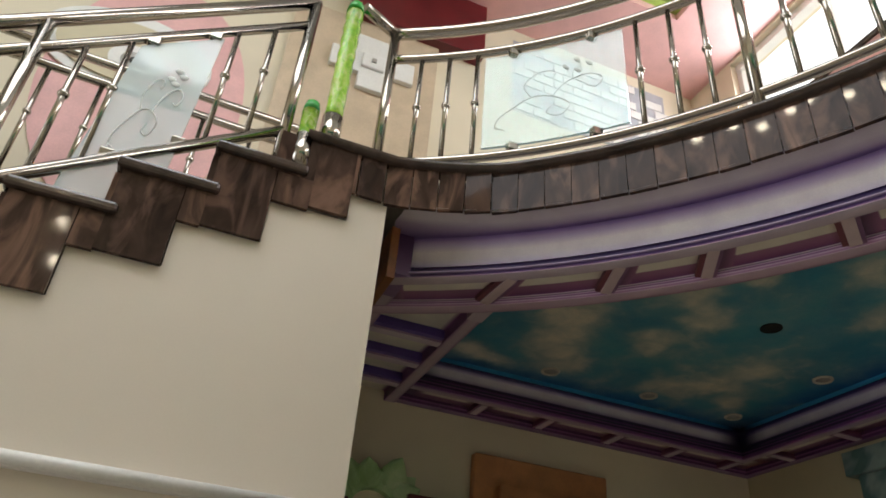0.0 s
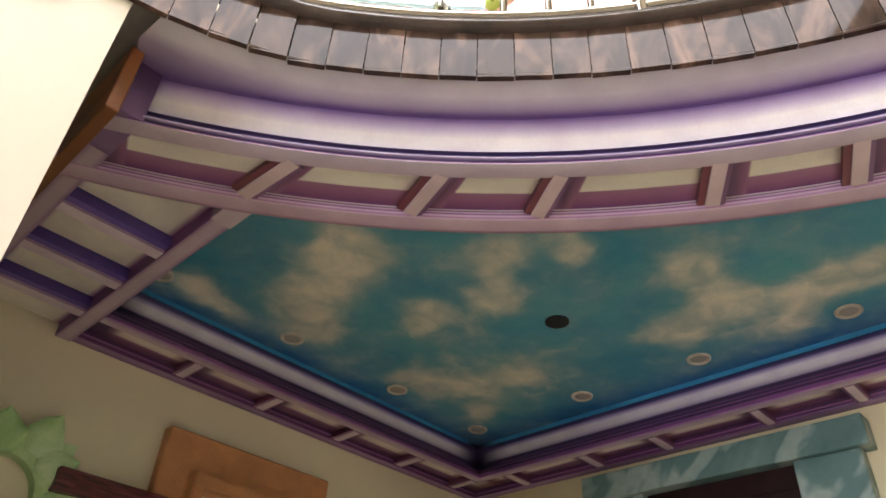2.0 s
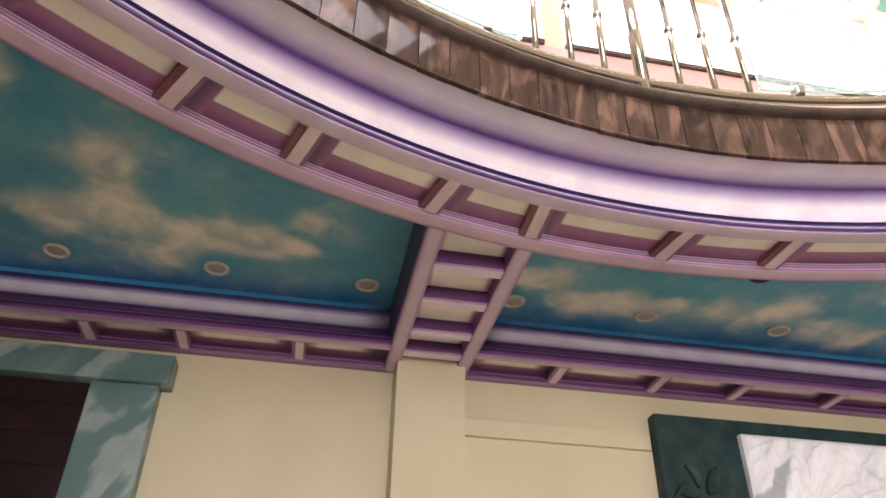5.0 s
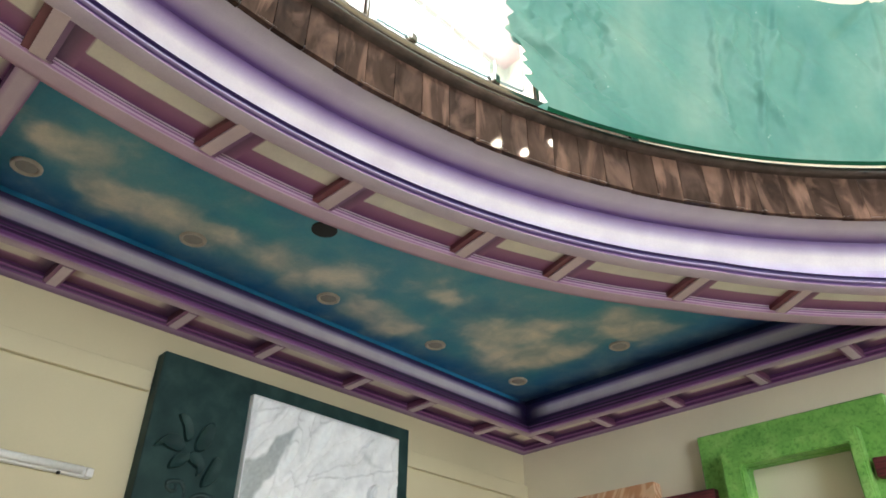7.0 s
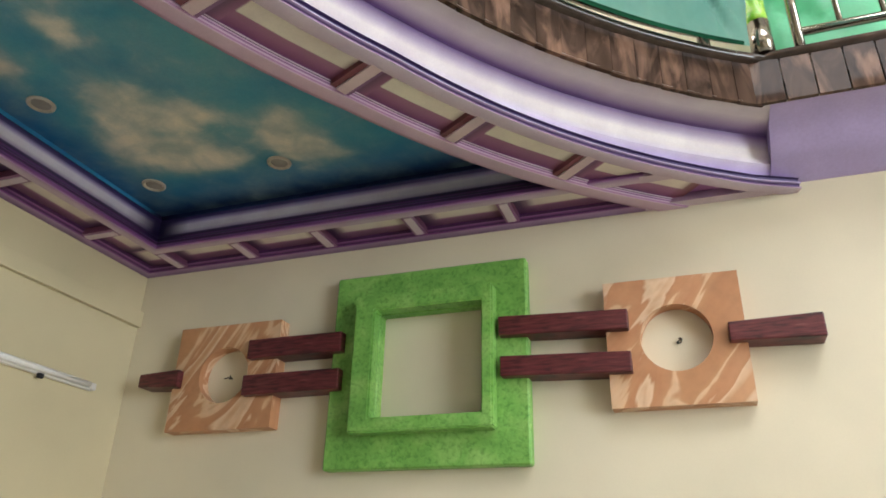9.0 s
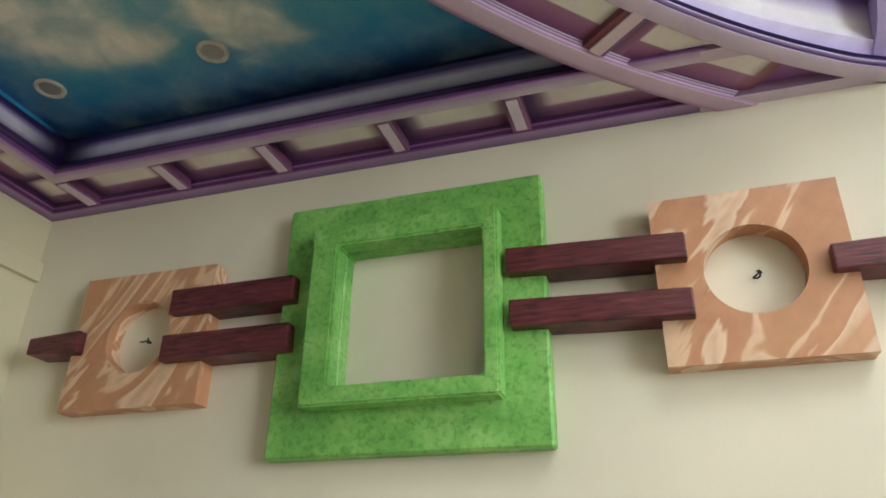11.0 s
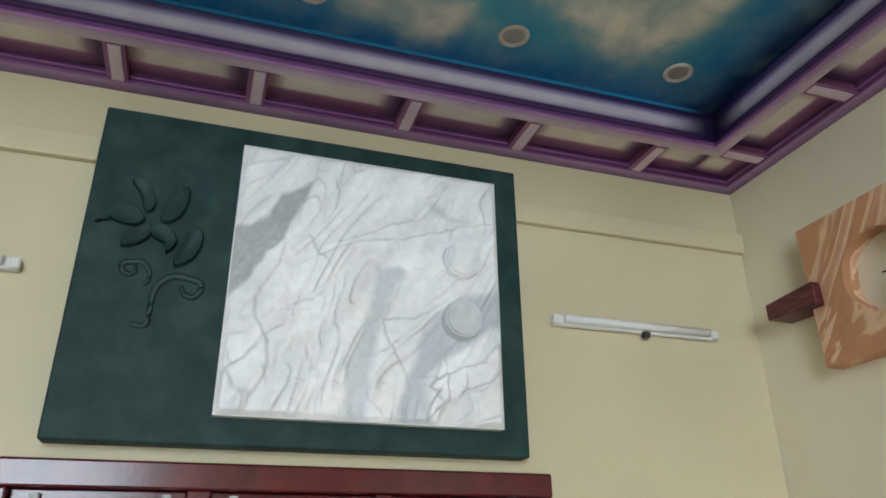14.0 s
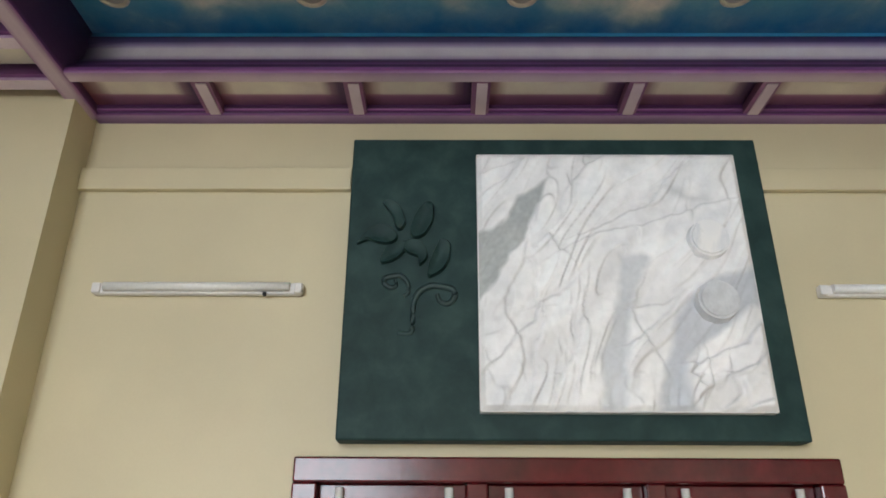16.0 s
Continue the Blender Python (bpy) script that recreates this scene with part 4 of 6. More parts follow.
def plank(label, x0, x1, z0, z1, wall_y, s, depth, skew=0.0, group="maroon planks", sag=0.0):
    y0, y1 = wall_y, shade(wall_y, depth, s)
    bm = boxed(x0, x1, min(y0, y1), max(y0, y1), z0, z1, bevel=0.01)
    for v in bm.verts:
        if v.co.x > (x0 + x1) / 2:
            v.co.z += skew * (1 if v.co.z < (z0 + z1) / 2 else -1)
        v.co.z += sag * (v.co.x - x1) / (x1 - x0)
    return solo("wall_plank", bm, MAROON_WOOD, label, "wall plank", ((x0 + x1) / 2, wall_y, (z0 + z1) / 2), group=group)


framed_square("square_relief_frame", "lime green sponge-textured square frame in relief on the wall", 2.99, 4.57, 2.23, 3.76, (3.305, 4.165, 2.575, 3.405), (3.22, 4.33, 2.47, 3.53), SOUTH, 1, LIME_SPONGE, 0.11, 0.13)
round_square("round_opening_relief", "sandstone-painted square relief with a round recess and loose wires", 1.53, 2.43, 2.57, 3.465, 1.97, 3.03, 0.235, SOUTH, 1, SAND_STONE, 0.125, group="south round reliefs")
round_square("round_opening_relief", "sandstone-painted square relief near the corner with a round recess", 5.06, 6.05, 2.57, 3.455, 5.56, 3.02, 0.235, SOUTH, 1, SAND_STONE, 0.125, group="south round reliefs")
for x0, x1, z0, z1, sk in ((4.46, 5.31, 3.12, 3.28, 0.0), (4.46, 5.32, 2.82, 2.985, 0.0), (2.27, 3.19, 3.13, 3.275, 0.0), (2.27, 3.18, 2.828, 2.975, 0.0), (5.96, 6.36, 2.93, 3.08, 0.02), (1.07, 1.64, 2.94, 3.10, 0.015)):
    plank("dark maroon wood-grained plank bridging the relief panels", x0, x1, z0, z1, SOUTH, 1, 0.19, sk, sag=0.033 if 2.2 < x0 < 2.3 else 0.0)

# ---------- north wall: the matching set ----------
framed_square("square_relief_frame", "terracotta orange square frame in relief on the shaded wall", 3.14, 4.66, 2.17, 3.70, (3.47, 4.33, 2.54, 3.30), (3.38, 4.42, 2.44, 3.40), NORTH, -1, TERRACOTTA, 0.11, 0.10)


def leaf_blade(at, turn, length, width, lift):
    """A broad cupped leaf with a raised rib and a wavy rim, lying on the slab."""
    bm = bmesh.new()
    nu, nv = 12, 8
    rows = []
    for i in range(nu + 1):
        u = i / nu
        half = width * (math.sin(math.pi * (0.08 + 0.92 * u) ** 0.8) ** 0.7 + 0.03)
        row = []
        for j in range(nv + 1):
            v = j / nv * 2 - 1
            h = 0.035 * (1 - v * v) - 0.012 * math.exp(-(v / 0.12) ** 2) + 0.012 * math.sin(9 * u + 2.5 * v) * abs(v) + 0.03 * u
            x, z = u * length, v * half * (1 + 0.06 * math.sin(u * 17))
            c, s = math.cos(turn), math.sin(turn)
            row.append(bm.verts.new((at[0] + x * c - z * s, NORTH - lift - h, at[1] + x * s + z * c)))
        rows.append(row)
    for a, b in zip(rows, rows[1:]):
        for k in range(nv):
            bm.faces.new((a[k], b[k], b[k + 1], a[k + 1])).smooth = True
    return bm


def leafy_square(x0, x1, z0, z1, cx, cz, r):
    t = thing("leaf_relief", ((x0 + x1) / 2, NORTH, (z0 + z1) / 2), "painted green leaf-edged relief with a round opening", "wall relief", "north leaf reliefs")
    n = 96
    out = []
    for k, p in enumerate(square_ring(x0 + 0.06, x1 - 0.06, z0 + 0.06, z1 - 0.06, n)):
        a = 2 * math.pi * k / n
        w = 1 + 0.05 * abs(math.sin(a * 3.5)) - 0.02 + 0.012 * math.sin(a * 17)
        out.append((cx + (p[0] - cx) * w, cz + (p[1] - cz) * w))
    bm = bmesh.new()
    prism(bm, out, 1, NORTH - 0.10, NORTH, [(cx + r * math.cos(2 * math.pi * k / n), cz + r * math.sin(2 * math.pi * k / n)) for k in range(n)])
    part("slab", bm, LEAF_GREEN, t)
    rnd = random.Random(int(cx * 10))
    for q in range(11):
        a = radians(33 * q + rnd.uniform(-6, 6))
        d = r * 1.06 if q % 2 else r * 1.25
        long = 0.26 if q % 2 else 0.30
        part("leaf", leaf_blade((cx + d * math.cos(a), cz + d * math.sin(a)), a + rnd.uniform(-0.35, 0.35), long, 0.125, 0.085 + 0.012 * (q % 2)), LEAF_GREEN, t)
    bm = bmesh.new()
    tube(bm, [(cx, NORTH, cz), (cx + 0.02, NORTH - 0.03, cz + 0.01), (cx + 0.01, NORTH - 0.05, cz - 0.02)], 0.008, 5)
    part("wire", bm, DARK, t)


leafy_square(1.72, 2.60, 2.52, 3.40, 2.16, 2.95, 0.23)
leafy_square(5.20, 6.08, 2.52, 3.40, 5.64, 2.95, 0.23)
for x0, x1, z0, z1 in ((2.46, 3.32, 3.02, 3.17), (2.46, 3.32, 2.74, 2.89), (4.5, 5.32, 3.02, 3.17), (4.5, 5.32, 2.74, 2.89), (1.45, 1.90, 2.90, 3.05), (5.95, 6.35, 2.90, 3.05)):
    plank("dark maroon plank bridging the relief panels in shade", x0, x1, z0, z1, NORTH, -1, 0.19, group="north maroon planks")

# ---------- east wall: marble portal with a flame ----------
portal = thing("marble_portal_relief", (EAST, 4.0, 3.0), "blue-green marble portal relief round a dark maroon panel", "wall relief")
part("lintel", boxed(EAST - 0.19, EAST, 2.78, 5.22, 3.73, 3.965, bevel=0.012), BLUE_MARBLE, portal)
part("jamb", boxed(EAST - 0.14, EAST, 2.86, 3.35, 1.6, 3.73, bevel=0.01), BLUE_MARBLE, portal)
part("jamb", boxed(EAST - 0.14, EAST, 4.64, 5.12, 1.6, 3.73, bevel=0.01), BLUE_MARBLE, portal)
board = part("panel", boxed(EAST - 0.05, EAST, 3.35, 4.64, 1.6, 3.73), DARK_WOOD, portal, "dark maroon grooved panel")
for q in range(9):
    z = 1.72 + q * 0.23
    part("groove_strip", boxed(EAST - 0.062, EAST - 0.05, 3.36, 4.63, z, z + 0.205, bevel=0.004), DARK_WOOD, board)


def horn(centre_line, widths):
    """A tapering flame tongue along a bent line."""
    left, right = [], []
    for i, p in enumerate(centre_line):
        d = (Vector(centre_line[min(i + 1, len(centre_line) - 1)]) - Vector(centre_line[max(i - 1, 0)])).normalized()
        o = Vector((-d.y, d.x)) * widths[i]
        left.append((p[0] + o.x, p[1] + o.y))
        right.append((p[0] - o.x, p[1] - o.y))
    bm = bmesh.new()
    prism(bm, left + right[::-1], 0, EAST - 0.10, EAST - 0.058)
    bmesh.ops.triangulate(bm, faces=[f for f in bm.faces if len(f.verts) > 4])
    part("flame", bm, GOLD, portal, "gold painted flame tongue")


horn([(4.15, 2.60), (4.24, 2.78), (4.27, 2.96), (4.25, 3.13), (4.20, 3.28), (4.13, 3.42), (4.05, 3.54)], [0.03, 0.10, 0.12, 0.10, 0.07, 0.035, 0.006])
horn([(4.02, 2.60), (3.90, 2.80), (3.86, 2.98), (3.88, 3.13), (3.94, 3.28), (4.03, 3.38), (4.09, 3.41)], [0.02, 0.06, 0.07, 0.05, 0.035, 0.035, 0.02])

# ---------- east wall: slate board with a white marble relief ----------
board = thing("slate_wall_board", (EAST, -2.4, 2.97), "dark green slate board with a carved flower and white marble panel", "wall board")
part("board", boxed(EAST - 0.135, EAST, -3.625, -1.185, 2.065, 3.868, bevel=0.012), SLATE, board)
XB = EAST - 0.135
CARVED = plain("carved_slate", (0.016, 0.040, 0.039), 0.6, vary=0.2)


def carve(name, pts, r=0.021, material=CARVED):
    bm = bmesh.new()
    sm = []
    for i in range(len(pts) - 1):
        p0, p1, p2, p3 = (Vector(pts[max(0, min(len(pts) - 1, j))]) for j in (i - 1, i, i + 1, i + 2))
        for k in range(6):
            t = k / 6
            sm.append(0.5 * ((2 * p1) + (p2 - p0) * t + (2 * p0 - 5 * p1 + 4 * p2 - p3) * t * t + (3 * p1 - p0 - 3 * p2 + p3) * t ** 3))
    sm.append(Vector(pts[-1]))
    n = len(sm)
    tube(bm, [(XB, p.x, p.y) for p in sm], [r * (0.7 + 0.4 * math.sin(math.pi * (k + 0.5) / n)) for k in range(n)], 6)
    part(name, bm, material, board)


def pad(name, pts):
    """A shallow raised petal with a rounded rim."""
    bm = bmesh.new()
    sm = []
    n = len(pts)
    for i in range(n):
        p0, p1, p2, p3 = (Vector(pts[(i + k) % n]) for k in (-1, 0, 1, 2))
        for k in range(4):
            t = k / 4
            sm.append(0.5 * ((2 * p1) + (p2 - p0) * t + (2 * p0 - 5 * p1 + 4 * p2 - p3) * t * t + (3 * p1 - p0 - 3 * p2 + p3) * t ** 3))
    c = sum(sm, Vector((0, 0))) / len(sm)
    rings = [[bm.verts.new((XB - h, *(c + (p - c) * k))) for p in sm] for k, h in ((1.0, 0.0), (0.99, 0.026), (0.93, 0.034), (0.6, 0.026), (0.2, 0.020))]
    for r0, r1 in zip(rings, rings[1:]):
        for k in range(len(sm)):
            q = (k + 1) % len(sm)
            bm.faces.new((r0[k], r0[q], r1[q], r1[k])).smooth = True
    bm.faces.new(rings[-1])
    bmesh.ops.recalc_face_normals(bm, faces=bm.faces[:])
    sharpen(bm, 60)
    part(name, bm, SLATE, board)


pad("petal", [(-1.383, 3.42), (-1.424, 3.438), (-1.48, 3.397), (-1.517, 3.298), (-1.49, 3.248), (-1.46, 3.263), (-1.43, 3.348)])
pad("petal", [(-1.671, 3.42), (-1.676, 3.319), (-1.633, 3.224), (-1.57, 3.195), (-1.544, 3.24), (-1.568, 3.334), (-1.617, 3.411)])
pad("petal", [(-1.242, 3.159), (-1.285, 3.195), (-1.356, 3.169), (-1.438, 3.164), (-1.475, 3.211), (-1.412, 3.274), (-1.32, 3.263)])
pad("petal", [(-1.382, 3.04), (-1.463, 3.062), (-1.515, 3.115), (-1.511, 3.173), (-1.456, 3.158), (-1.401, 3.117)])
pad("petal", [(-1.519, 3.115), (-1.595, 3.074), (-1.601, 3.026), (-1.645, 3.076), (-1.632, 3.139), (-1.577, 3.186), (-1.515, 3.173)])
pad("leaf", [(-1.654, 2.956), (-1.732, 3.0), (-1.77, 3.08), (-1.772, 3.165), (-1.718, 3.185), (-1.681, 3.103), (-1.65, 3.025)])
carve("stem", [(-1.488, 2.637), (-1.562, 2.637), (-1.569, 2.752), (-1.576, 2.824), (-1.612, 2.88), (-1.668, 2.907), (-1.731, 2.903), (-1.789, 2.886), (-1.799, 2.843), (-1.764, 2.803), (-1.718, 2.816), (-1.702, 2.858)], 0.019)
carve("curl", [(-1.518, 2.847), (-1.542, 2.872), (-1.535, 2.927), (-1.498, 2.967), (-1.458, 2.965), (-1.414, 2.954), (-1.405, 2.922), (-1.441, 2.895), (-1.473, 2.912), (-1.466, 2.943)], 0.016)

# white marble panel carved in overlapping folds, with grey inlays and two discs
XB = EAST - 0.195
slab = part("marble_panel", boxed(XB, EAST - 0.13, -3.455, -1.928, 2.20, 3.725, bevel=0.006), WHITE_MARBLE, board, "white grey-veined marble panel")
INLAYS = (  # tone, softness of the rim, outline
    ((0.36, 0.385, 0.38), 0.012, ((-2.36, 3.55), (-2.14, 3.43), (-2.09, 3.32), (-2.01, 3.24), (-1.9, 3.2), (-1.9, 2.74), (-2.04, 2.93), (-2.11, 3.07), (-2.21, 3.16), (-2.22, 3.24), (-2.33, 3.43))),
    ((0.62, 0.635, 0.66), 0.02, ((-2.71, 3.07), (-2.85, 3.1), (-2.92, 3.06), (-2.82, 2.91), (-2.76, 2.74), (-2.73, 2.47), (-2.7, 2.18), (-2.52, 2.18), (-2.56, 2.51), (-2.62, 2.66), (-2.66, 2.88))),
    ((0.55, 0.57, 0.61), 0.02, ((-3.5, 3.02), (-3.27, 2.97), (-3.1, 2.87), (-2.96, 2.73), (-2.94, 2.55), (-2.88, 2.44), (-2.82, 2.18), (-3.06, 2.18), (-3.01, 2.38), (-3.03, 2.48), (-3.18, 2.58), (-3.4, 2.74), (-3.5, 2.78))),
    ((0.50, 0.50, 0.50), 0.04, ((-2.95, 3.49), (-3.07, 3.52), (-3.15, 3.48), (-3.33, 3.42), (-3.25, 3.38), (-3.06, 3.40))),
    ((0.66, 0.67, 0.69), 0.05, ((-2.15, 2.54), (-2.06, 2.44), (-1.97, 2.28), (-1.96, 2.18), (-2.06, 2.18), (-2.10, 2.37), (-2.16, 2.46))),
    # shading of the upper diagonal folds, painted as a faint grey patch
    ((0.74, 0.74, 0.755), 0.08, ((-2.84, 3.23), (-3.1, 3.33), (-3.5, 3.46), (-3.5, 3.32), (-3.04, 3.17), (-2.79, 3.11))))
FOLDS = (  # carved edges, each a run of points: the stone steps down beside it
    ((-1.93, 3.42), (-2.06, 3.52), (-2.16, 3.63), (-2.21, 3.69)), ((-1.96, 3.58), (-2.1, 3.66), (-2.2, 3.69)), ((-2.38, 3.29), (-2.4, 3.38), (-2.49, 3.52), (-2.57, 3.64)),
    ((-2.42, 3.1), (-2.64, 3.22), (-2.84, 3.24), (-3.05, 3.31), (-3.23, 3.38), (-3.44, 3.43)), ((-2.51, 3.2), (-2.72, 3.3), (-2.91, 3.4), (-3.12, 3.62)),
    ((-2.21, 3.15), (-2.19, 3.03), (-2.07, 2.8), (-2.09, 2.7), (-2.15, 2.59), (-2.16, 2.46), (-2.1, 2.28)), ((-1.94, 2.4), (-2.08, 2.53), (-2.25, 2.77), (-2.25, 2.93), (-2.23, 3.09)))
FOLDS_LOW = (
    ((-2.27, 2.79), (-2.37, 2.83), (-2.45, 2.91)), ((-2.2, 2.25), (-2.21, 2.46), (-2.26, 2.69)), ((-2.77, 2.76), (-2.93, 2.77), (-3.1, 2.89)),
    ((-2.76, 2.59), (-2.88, 2.65), (-3.01, 2.81)), ((-2.82, 2.91), (-2.75, 2.74), (-2.87, 2.48)), ((-2.31, 2.28), (-2.44, 2.56), (-2.48, 2.72)), ((-2.42, 2.21), (-2.44, 2.38), (-2.4, 2.47)), ((-2.29, 3.14), (-2.33, 3.2), (-2.41, 3.08)))
CRACKS = (
    ((-3.04, 2.46), (-3.14, 2.48), (-3.34, 2.58), (-3.45, 2.68)), ((-3.11, 2.46), (-3.12, 2.33), (-3.06, 2.26)), ((-3.24, 2.48), (-3.24, 2.41), (-3.14, 2.31)),
    ((-3.24, 2.41), (-3.35, 2.46), (-3.46, 2.54)), ((-3.19, 2.23), (-3.25, 2.3), (-3.24, 2.39)), ((-3.26, 2.22), (-3.44, 2.26)), ((-3.04, 2.46), (-3.02, 2.40), (-3.06, 2.34)))
GRID = 180
side = np.arange(GRID + 1) / GRID
PY, PZ = np.meshgrid(-1.934 - 1.515 * side, 2.206 + 1.513 * side, indexing="ij")
wave = np.array([[(noise.noise(Vector((a * 5, b * 5, 1))) * 0.03 + noise.noise(Vector((a * 17, b * 17, 1))) * 0.012, noise.noise(Vector((a * 5, b * 5, 6))) * 0.03 + noise.noise(Vector((a * 17, b * 17, 6))) * 0.012,
                   noise.noise(Vector((a * 2.2 + b * 1.4, b * 1.1 - a * 1.0, 12))), noise.noise(Vector(((a * 0.8 + b * 0.6) * 10, (b * 0.8 - a * 0.6) * 2.2, 8))), noise.noise(Vector((a * 40, b * 40, 3)))) for b in PZ[0]] for a in PY[:, 0]])
WY, WZ = PY + wave[..., 0], PZ + wave[..., 1]


def near_run(pts, closed=False):
    """Distance to a run of points, the side on which the stone lies, and whether it lies inside a closed run."""
    best, sign, odd = np.full(PY.shape, 9.0), np.ones(PY.shape), np.zeros(PY.shape, bool)
    ring_pts = list(pts) + [pts[0]] if closed else list(pts)
    for (y0, z0), (y1, z1) in zip(ring_pts, ring_pts[1:]):
        dy, dz = y1 - y0, z1 - z0
        t = np.clip(((WY - y0) * dy + (WZ - z0) * dz) / (dy * dy + dz * dz), 0, 1)
        d = np.hypot(WY - y0 - t * dy, WZ - z0 - t * dz)
        cross = dy * (WZ - z0) - dz * (WY - y0)
        sign = np.where(d < best, np.sign(cross), sign)
        best = np.minimum(best, d)
        if closed and dz:
            odd ^= ((z0 > WZ) != (z1 > WZ)) & (WY < dy * (WZ - z0) / dz + y0)
    return best, sign, odd


height = 0.012 + 0.016 * wave[..., 2] + 0.017 * wave[..., 3]
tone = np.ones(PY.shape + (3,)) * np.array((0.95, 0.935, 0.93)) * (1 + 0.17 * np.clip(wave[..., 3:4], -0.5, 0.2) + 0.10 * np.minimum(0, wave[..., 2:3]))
reach_out = np.hypot(-1.928 - PY - 2.3, PZ - 2.15)
for pitch, lift, seed in ((7.0, 0.022, 0), (12.0, 0.012, 4)):
    phase = reach_out * pitch + 3.2 * wave[..., 2] + 0.6 * wave[..., 3] + seed
    saw = phase - np.floor(phase)
    live = np.clip(0.35 + 2.4 * np.roll(wave[..., 3], 23 + 11 * seed, axis=1), 0, 1)
    height += lift * live * (1 - saw) ** 1.3 * np.minimum(1, saw / 0.10)
    # grey veining and the shelves' shadows, both tinted into the stone
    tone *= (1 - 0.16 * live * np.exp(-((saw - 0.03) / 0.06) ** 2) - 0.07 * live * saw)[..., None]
for runs, lift, ink, reach in ((FOLDS, 0.015, 0.05, 0.085), (FOLDS_LOW, 0.013, 0.04, 0.07), (CRACKS, 0.032, 0.13, 0.05)):
    for run in runs:
        d, sg, _odd = near_run(run)
        height += lift * np.exp(-d / reach) * np.clip(sg * d / 0.008, -1, 1) * 0.6
        height -= 0.006 * np.exp(-(d / 0.010) ** 2)
        # vein lines, plus one-sided shade painted beside each fold and crack
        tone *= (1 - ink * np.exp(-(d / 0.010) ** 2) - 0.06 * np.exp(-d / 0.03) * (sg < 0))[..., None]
for c, soft, outline in INLAYS:
    d, sg, odd = near_run(outline, True)
    k = 0.85 * np.where(odd, np.minimum(1, d / (soft * 2)), 0)
    grain = 1 + (0.35 if soft < 0.015 else 0.10) * wave[..., 4] * 0.6
    tone = tone * (1 - k[..., None]) + (np.array(c) * grain[..., None]) * k[..., None]
    height = height * (1 - 0.5 * k) - 0.004 * k
rim = np.minimum(1, np.minimum(np.minimum.outer(np.arange(GRID + 1), np.arange(GRID + 1)), np.minimum.outer(GRID - np.arange(GRID + 1), GRID - np.arange(GRID + 1))) / 3)
tone = np.clip(tone, 0.05, 0.95)
bm, paint = paint_mesh()
vs = [[bm.verts.new((XB - 0.002 - max(0.0, 0.008 + height[i, j]) * rim[i, j], PY[i, j], PZ[i, j])) for j in range(GRID + 1)] for i in range(GRID + 1)]
for i in range(GRID):
    for j in range(GRID):
        q = ((i, j), (i + 1, j), (i + 1, j + 1), (i, j + 1))
        f = bm.faces.new([vs[a][b] for a, b in q])
        f.smooth = True
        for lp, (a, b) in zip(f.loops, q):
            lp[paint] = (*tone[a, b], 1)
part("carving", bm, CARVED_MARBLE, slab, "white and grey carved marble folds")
DISC_STONE = plain("grey_disc_stone", (0.62, 0.63, 0.65), 0.4, vary=0.12, scale=25)
for cy, cz, mt in ((-3.205, 3.145, WHITE_MARBLE), (-3.205, 2.785, DISC_STONE)):
    bm = bmesh.new()
    bmesh.ops.create_cone(bm, cap_ends=True, segments=36, radius1=0.120, radius2=0.108, depth=0.09, matrix=Matrix.Translation((XB - 0.046, cy, cz)) @ Matrix.Rotation(radians(-90), 4, "Y"))
    bmesh.ops.bevel(bm, geom=[e for e in bm.edges if e.calc_face_angle(0) > 0.8], offset=0.012, segments=2, affect="EDGES")
    part("disc", bm, mt, slab)

# ---------- window under the board ----------
win = thing("window", (EAST, -2.38, 1.0), "dark red varnished three-light window frame with white bars", "window")
XF = EAST - 0.03
part("head", boxed(XF, EAST + 0.2, WIN_Y0, WIN_Y1, 1.87, WIN_TOP, bevel=0.012), RED_WOOD, win)
part("sill", boxed(XF, EAST + 0.2, WIN_Y0, WIN_Y1, WIN_SILL, WIN_SILL + 0.13, bevel=0.012), RED_WOOD, win)
for y0, y1 in ((WIN_Y0, WIN_Y0 + 0.13), (-2.88, -2.78), (-1.97, -1.86), (WIN_Y1 - 0.13, WIN_Y1)):
    part("post", boxed(XF, EAST + 0.2, y0, y1, WIN_SILL + 0.13, 1.87, bevel=0.01), RED_WOOD, win)
for y0, y1 in ((WIN_Y0 + 0.13, -2.88), (-2.78, -1.97), (-1.86, WIN_Y1 - 0.13)):
    sash = part("sash", boxed(EAST + 0.05, EAST + 0.12, y0, y1, 1.77, 1.87, bevel=0.008), RED_WOOD, win)
    part("pane", boxed(EAST + 0.13, EAST + 0.15, y0, y1, WIN_SILL + 0.13, 1.80), plain("dark_tinted_glass", (0.03, 0.025, 0.025), 0.08), win, "dark tinted glass")
    for y in (y0 + 0.09, y1 - 0.11):
        bm = bmesh.new()
        tube(bm, [(EAST + 0.02, y, WIN_SILL + 0.13), (EAST + 0.02, y, 1.85)], 0.022, 10)
        part("bar", bm, LAMP_WHITE, win, "white upright bar")


